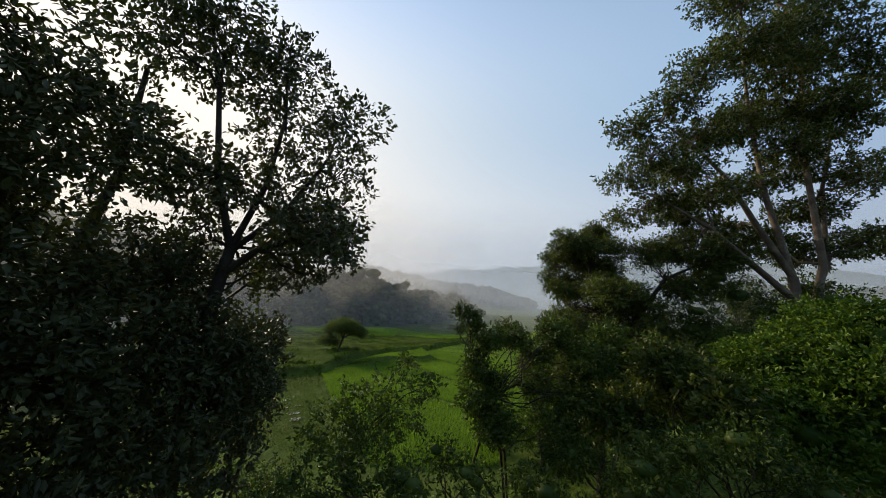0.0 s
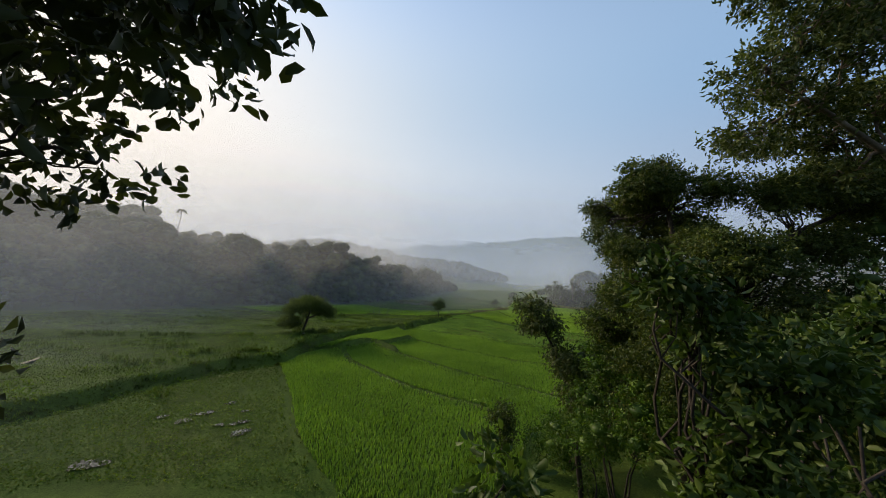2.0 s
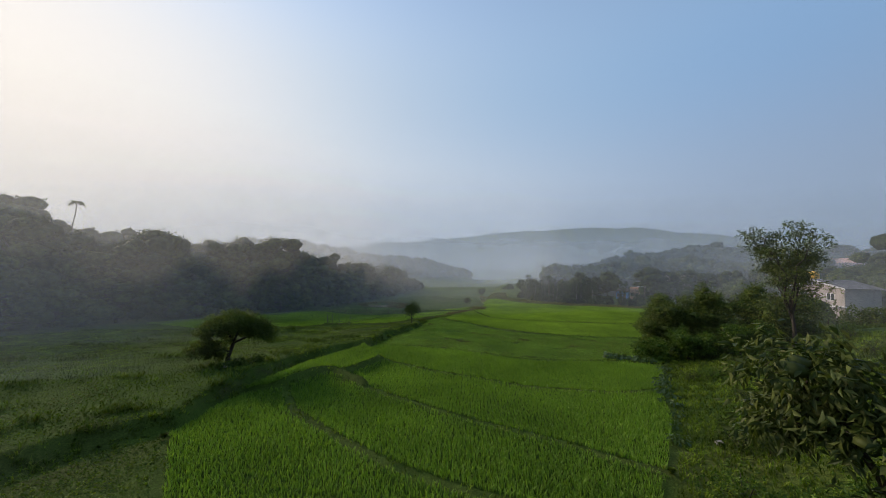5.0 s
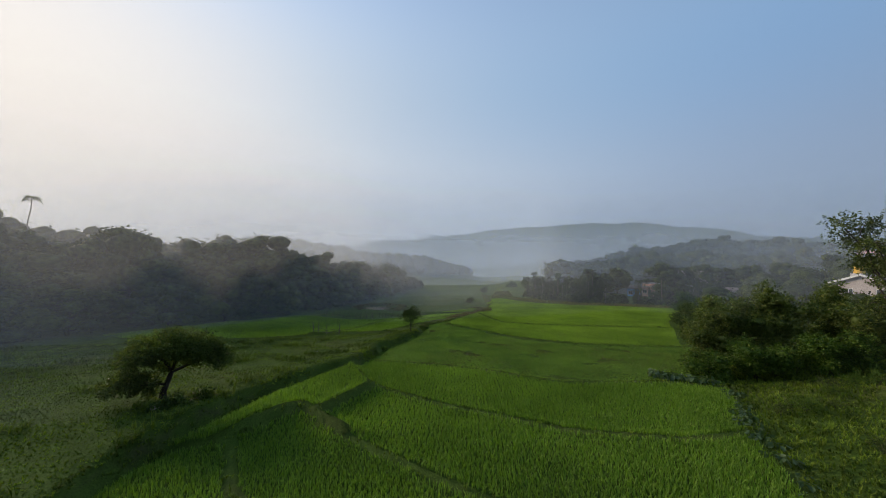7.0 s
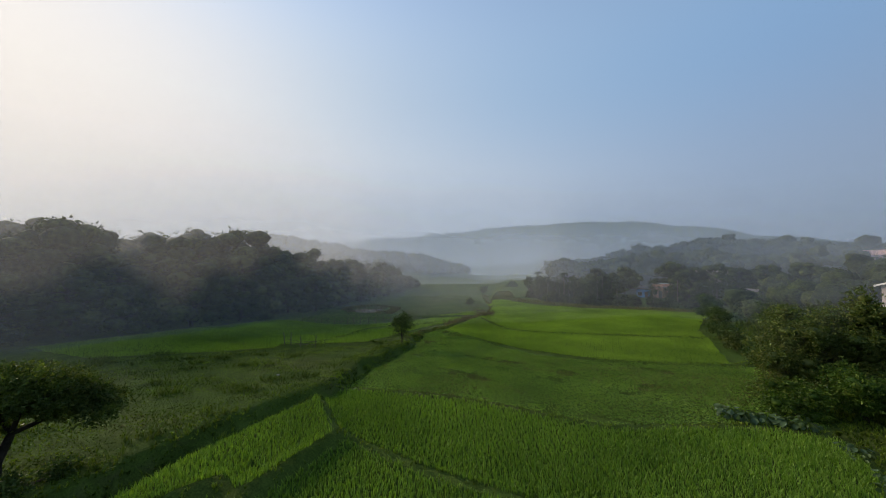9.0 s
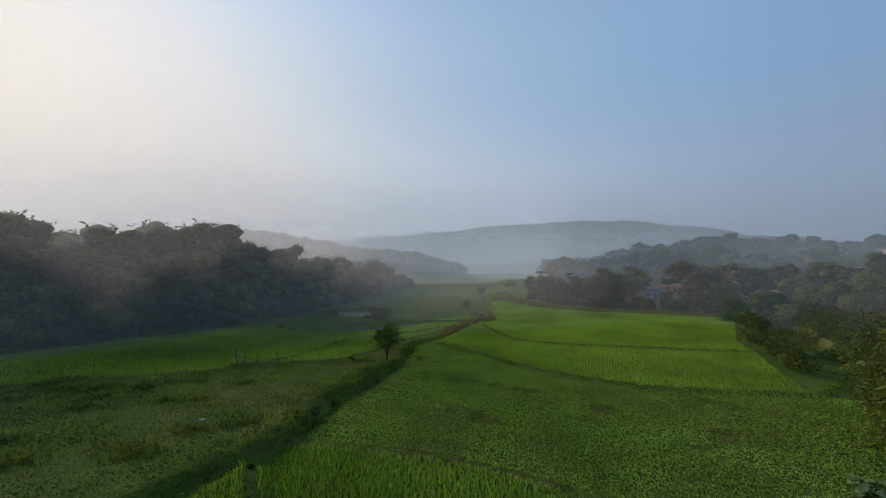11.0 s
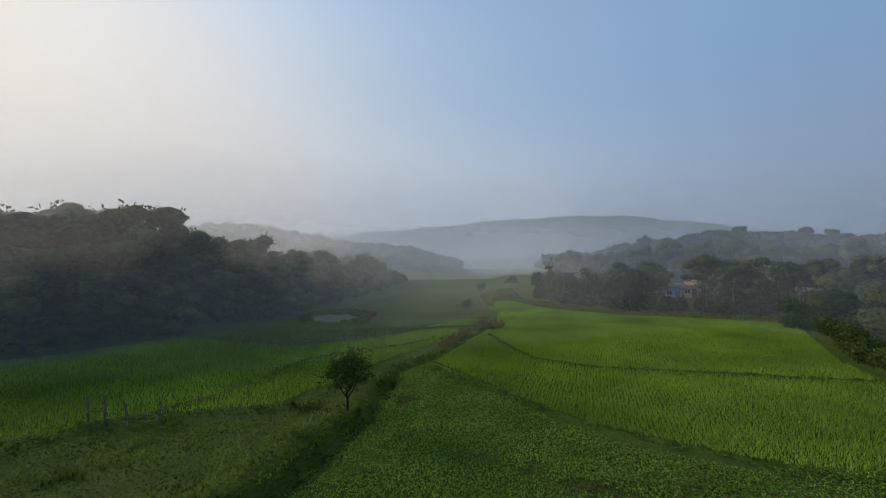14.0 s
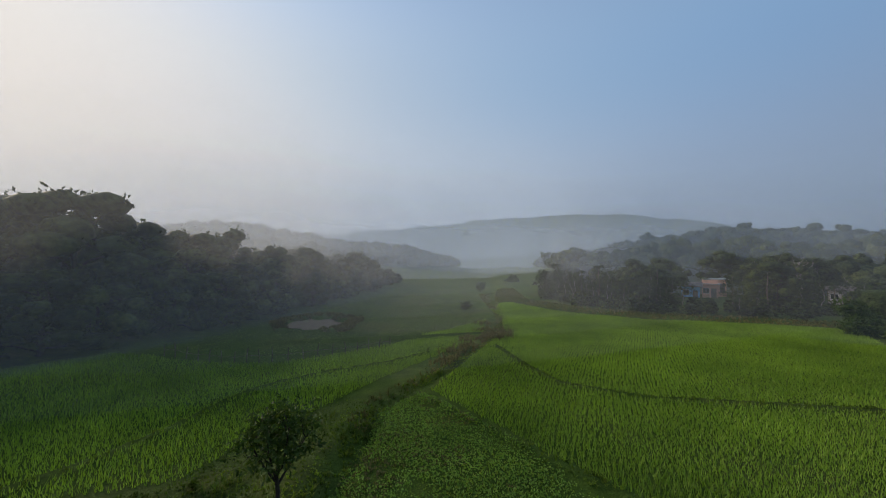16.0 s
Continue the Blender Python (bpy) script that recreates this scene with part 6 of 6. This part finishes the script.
for k in np.linspace(0, 1, 26):
    x = float(np.interp(k, [0, 0.3, 0.7, 1], [48, 46.5, 54, 78])) + rp.normal(0, 1.1)
    y = float(np.interp(k, [0, 0.3, 0.7, 1], [120, 101, 90.5, 83])) + rp.normal(0, 1.3)
    if in_the_gap(x, y):
        continue
    m = pose(x, y, ground_z(x, y), 0, 0, rp.uniform(0, 360))
    c = grove if first else copy_thing(grove, m)
    first = False
    c.matrix_basis = m
    s = rp.uniform(0.55, 0.95)
    c.scale = (s, s, s)


def bare_tree(label, x, y, tall, seed):
    """A leafless tree with pale forked limbs."""
    r = np.random.default_rng(seed)
    root = new("bare_tree")
    root.location = standing(x, y)
    tagged(root, label, "tree")
    paths = [bent((0, 0, 0), (0, 0, tall * 0.45), 0.11, 0.08, 5, 0.2, r)]
    for i in range(6):
        a = r.uniform(0, 2 * math.pi)
        e = np.array([math.cos(a) * tall * 0.28, math.sin(a) * tall * 0.28, tall * r.uniform(0.75, 1.0)])
        p = bent((0, 0, tall * 0.45), e, 0.06, 0.025, 7, 0.9, r)
        paths.append(p)
        for _ in range(2):
            paths.append(bent(p[0][4], p[0][4] + r.normal(0, 0.6, 3) + np.array([0, 0, 0.9]), 0.025, 0.012, 5, 0.6, r))
    v, f = tubes(paths, 6)
    mesh_object("trunk", v, f, BARK_WHITE, root, smooth=True)


for i, (x, y, h) in enumerate(((83.5, 98.5, 8.6), (88, 97.5, 9.4), (92.5, 98, 8.0))):
    bare_tree("leafless tree with bleached forked limbs among the misty trees", x, y, h, 300 + i)

# ---- houses ----
def plaster(name, colour):
    return rough_material(name, tuple(c * 0.8 for c in colour), colour, tuple(min(1, c * 1.12) for c in colour), 0.8, 12, 0.004, 0.8)


PINK, BLUE, CREAM, GREY = plaster("pink_plaster", (0.82, 0.44, 0.33)), plaster("blue_plaster", (0.16, 0.4, 0.72)), plaster("cream_plaster", (0.34, 0.3, 0.28)), plaster("white_plaster", (0.6, 0.6, 0.58))
PALE_PINK = plaster("pale_pink_plaster", (0.6, 0.4, 0.36))
ROOF = rough_material("roof_sheet", (0.12, 0.1, 0.1), (0.18, 0.15, 0.14), (0.26, 0.22, 0.2), 1.5, 20)
CONCRETE = rough_material("roof_concrete", (0.3, 0.3, 0.29), (0.4, 0.39, 0.38), (0.5, 0.49, 0.47), 1, 20)
DARKPANE, dt, dp, do_ = material("dark_window_glass")
dp.inputs["Base Color"].default_value, dp.inputs["Roughness"].default_value = (0.02, 0.022, 0.025, 1), 0.1
YELLOW = rough_material("yellow_plastic", (0.6, 0.34, 0.03), (0.7, 0.42, 0.04), (0.75, 0.48, 0.06), 1, 8, 0.002, 0.4)


def box(bm, x0, y0, z0, x1, y1, z1):
    vs = [bm.verts.new(p) for p in ((x0, y0, z0), (x1, y0, z0), (x1, y1, z0), (x0, y1, z0), (x0, y0, z1), (x1, y0, z1), (x1, y1, z1), (x0, y1, z1))]
    for f in ((0, 3, 2, 1), (4, 5, 6, 7), (0, 1, 5, 4), (1, 2, 6, 5), (2, 3, 7, 6), (3, 0, 4, 7)):
        bm.faces.new([vs[i] for i in f])
    return vs


def wall_with_holes(bm, x0, x1, z0, z1, y0, y1, holes):
    """A wall from x0 to x1 with openings (a, b, lo, hi) cut right through it."""
    xs = sorted({x0, x1, *(h[0] for h in holes), *(h[1] for h in holes)})
    zs = sorted({z0, z1, *(h[2] for h in holes), *(h[3] for h in holes)})
    for a, b in zip(xs[:-1], xs[1:]):
        for lo, hi in zip(zs[:-1], zs[1:]):
            if not any(h[0] <= a and b <= h[1] and h[2] <= lo and hi <= h[3] for h in holes):
                box(bm, a, y0, lo, b, y1, hi)


def house(label, x, y, z, turn, w, d, storeys, wall_mat, roof_kind, seed):
    """A small house whose front looks along -y before the turn."""
    root = new("house")
    root.matrix_world = pose(x, y, z, 0, 0, turn)
    tagged(root, label, "house")
    h = 2.9 * storeys
    holes, doors = [], []
    for s in range(storeys):
        n = max(2, int(w / 2.6))
        for i in range(n):
            c = -w / 2 + w * (i + 0.5) / n
            if s == 0 and i == n // 2:
                holes.append((c - 0.45, c + 0.45, 0.0, 2.05))
                doors.append(c)
            else:
                holes.append((c - 0.55, c + 0.55, s * 2.9 + 0.95, s * 2.9 + 2.1))
    bm = bmesh.new()
    wall_with_holes(bm, -w / 2, w / 2, -1.5, h, -d / 2, -d / 2 + 0.2, holes)
    part("front_wall", bm, wall_mat, root)
    for name, q in (("back_wall", (-w / 2, d / 2 - 0.2, -1.5, w / 2, d / 2, h)), ("side_wall", (-w / 2, -d / 2 + 0.2, -1.5, -w / 2 + 0.2, d / 2 - 0.2, h)),
                    ("side_wall", (w / 2 - 0.2, -d / 2 + 0.2, -1.5, w / 2, d / 2 - 0.2, h))):
        bm = bmesh.new()
        box(bm, *q)
        part(name, bm, wall_mat, root)
    for a, b, lo, hi in holes:
        bm = bmesh.new()
        box(bm, a, -d / 2 + 0.1, lo, b, -d / 2 + 0.14, hi)
        if lo == 0.0:
            part("door", bm, ROOF, root, "dark wooden door")
            continue
        pane = part("window", bm, DARKPANE, root, "dark glazed window")
        bm = bmesh.new()
        for q in ((a, -d / 2 + 0.04, lo, a + 0.07, -d / 2 + 0.1, hi), (b - 0.07, -d / 2 + 0.04, lo, b, -d / 2 + 0.1, hi), (a + 0.07, -d / 2 + 0.04, hi - 0.07, b - 0.07, -d / 2 + 0.1, hi),
                  (a + 0.07, -d / 2 + 0.04, lo, b - 0.07, -d / 2 + 0.1, lo + 0.07), ((a + b) / 2 - 0.03, -d / 2 + 0.04, lo + 0.07, (a + b) / 2 + 0.03, -d / 2 + 0.1, hi - 0.07)):
            box(bm, *q)
        part("window_frame", bm, GREY, pane)
    bm = bmesh.new()
    if roof_kind == "front_gable":
        rise, e, t = w * 0.17, 0.45, 0.14
        prof = [(-w / 2 - e, h - 0.15), (0, h + rise), (w / 2 + e, h - 0.15), (w / 2 + e, h - 0.15 + t), (0, h + rise + t), (-w / 2 - e, h - 0.15 + t)]

        def band(y0, y1, drop, lift):
            """A length of the roof's own cross-section, thicker by the drop and lift."""
            b2 = bmesh.new()
            ends = [[b2.verts.new((px, y_, pz + (lift if i > 2 else -drop))) for i, (px, pz) in enumerate(prof)] for y_ in (y0, y1)]
            for i in range(6):
                j = (i + 1) % 6
                b2.faces.new((ends[0][i], ends[0][j], ends[1][j], ends[1][i]))
            for en in ends:
                b2.faces.new((en[0], en[1], en[4], en[5]))
                b2.faces.new((en[1], en[2], en[3], en[4]))
            bmesh.ops.recalc_face_normals(b2, faces=b2.faces)
            return b2

        part("roof", band(-d / 2 - 0.5, d / 2 + 0.4, 0, 0), ROOF, root)
        part("barge_board", band(-d / 2 - 0.58, -d / 2 - 0.5, 0.1, 0.03), GREY, root, "white painted barge board")
        for y0 in (-d / 2, d / 2 - 0.2):
            b2 = bmesh.new()
            vs = [b2.verts.new((px, y0 + k, pz)) for k in (0, 0.2) for px, pz in ((-w / 2, h), (w / 2, h), (0, h + rise * 0.93))]
            for f in ((0, 1, 2), (5, 4, 3), (0, 3, 4, 1), (1, 4, 5, 2), (2, 5, 3, 0)):
                b2.faces.new([vs[i] for i in f])
            bmesh.ops.recalc_face_normals(b2, faces=b2.faces)
            part("gable", b2, wall_mat, root)
        box(bm, -w / 2 - 0.3, -d / 2 - 0.6, 2.85, w / 2 + 0.3, -d / 2, 3.0)
        part("balcony_slab", bm, GREY, root, "white-edged concrete ledge between the storeys")
    elif roof_kind == "slab":
        box(bm, -w / 2 - 0.5, -d / 2 - 0.6, h, w / 2 + 0.5, d / 2 + 0.4, h + 0.22)
        part("roof_slab", bm, GREY, root, "pale concrete roof slab")
    elif roof_kind == "flat":
        box(bm, -w / 2 - 0.4, -d / 2 - 0.5, h, w / 2 + 0.4, d / 2 + 0.4, h + 0.18)
        part("roof_slab", bm, CONCRETE, root)
        for q in ((-w / 2, -d / 2, h + 0.18, w / 2, -d / 2 + 0.15, h + 0.9), (-w / 2, -d / 2 + 0.15, h + 0.18, -w / 2 + 0.15, d / 2, h + 0.9), (w / 2 - 0.15, -d / 2 + 0.15, h + 0.18, w / 2, d / 2, h + 0.9)):
            bm = bmesh.new()
            box(bm, *q)
            part("parapet", bm, wall_mat, root)
    else:
        e, t = 0.5, 0.12
        rise = d * 0.26
        prof = [(-d / 2 - e, h - 0.1), (0, h + rise), (d / 2 + e, h - 0.1), (d / 2 + e, h - 0.1 + t), (0, h + rise + t), (-d / 2 - e, h - 0.1 + t)]
        ends = [[bm.verts.new((sx * (w / 2 + e), p, q)) for p, q in prof] for sx in (-1, 1)]
        for i in range(6):
            j = (i + 1) % 6
            bm.faces.new((ends[0][i], ends[0][j], ends[1][j], ends[1][i]))
        for en in ends:
            bm.faces.new((en[0], en[1], en[4], en[5]))
            bm.faces.new((en[1], en[2], en[3], en[4]))
        bmesh.ops.recalc_face_normals(bm, faces=bm.faces)
        part("roof", bm, PINK if roof_kind == "tile" else ROOF, root)
        for sx in (-1, 1):
            bm = bmesh.new()
            vs = [bm.verts.new((sx * (w / 2 - k), p, q)) for k in (0, 0.2) for p, q in ((-d / 2 + 0.2, h), (d / 2 - 0.2, h), (0, h + rise * 0.93))]
            for f in ((0, 1, 2), (5, 4, 3), (0, 3, 4, 1), (1, 4, 5, 2), (2, 5, 3, 0)):
                bm.faces.new([vs[i] for i in f])
            bmesh.ops.recalc_face_normals(bm, faces=bm.faces)
            part("gable", bm, wall_mat, root)
    return root


def facing(x, y):
    """The turn that points a house's front down the valley to the paddies."""
    return math.degrees(math.atan2(y - 45, x - 2)) - 90


zb = ground_z(79, 109)
house("small blue-washed house with a sheet roof among the trees", 78.0, 109.9, zb - 0.5, facing(77.6, 110), 3.2, 3, 1, BLUE, "sheet", 1)
house("orange-pink washed house beside the blue one among the trees", 81.4, 108.3, zb + 0.0, facing(81.2, 108.6), 2.6, 3, 1, PINK, "flat", 2)
house("narrow pink house with a pale slab roof behind the trees", 86.6, 110.2, ground_z(86.6, 110.2) + 0.9, facing(86.6, 110.2), 2.6, 3, 1, PINK, "slab", 6)
house("small white shed with a dark sheet roof by the trees", 97.6, 95.6, 0.3, facing(97.6, 95.6), 3.0, 2.4, 1, CREAM, "sheet", 3)
tank_house = house("two-storey cream house with a white-edged gable on the hillside", 75.0, 57.0, ground_z(75.0, 57.0) - 1.1, facing(75.0, 57.0) - 14, 7.2, 7, 2, CREAM, "front_gable", 4)
house("pink house with a tiled roof further up the hillside", 185.2, 113.8, 12.2, facing(185, 114) - 8, 9.0, 7, 1, PALE_PINK, "tile", 5)

tank = new("water_tank")
tv = [(0.0, 0.0), (0.62, 0.0), (0.65, 0.05), (0.65, 0.95), (0.6, 1.05), (0.25, 1.2), (0.22, 1.3), (0.0, 1.3)]
a = np.linspace(0, 2 * math.pi, 20, endpoint=False)
v = np.array([(r_ * math.cos(q), r_ * math.sin(q), z_) for r_, z_ in tv for q in a])
f = np.array([(i * 20 + j, i * 20 + (j + 1) % 20, (i + 1) * 20 + (j + 1) % 20, (i + 1) * 20 + j) for i in range(7) for j in range(20)])
mesh_object("tank_body", v, f, YELLOW, tank, smooth=True)
bm = bmesh.new()
box(bm, -0.7, -0.7, -2.2, 0.7, 0.7, 0.0)
part("tank_plinth", bm, CONCRETE, tank)
tagged(tank, "yellow plastic water tank on the house roof", "water tank")
tank.location = (73.4, 58.6, ground_z(75.0, 57.0) + 6.2)
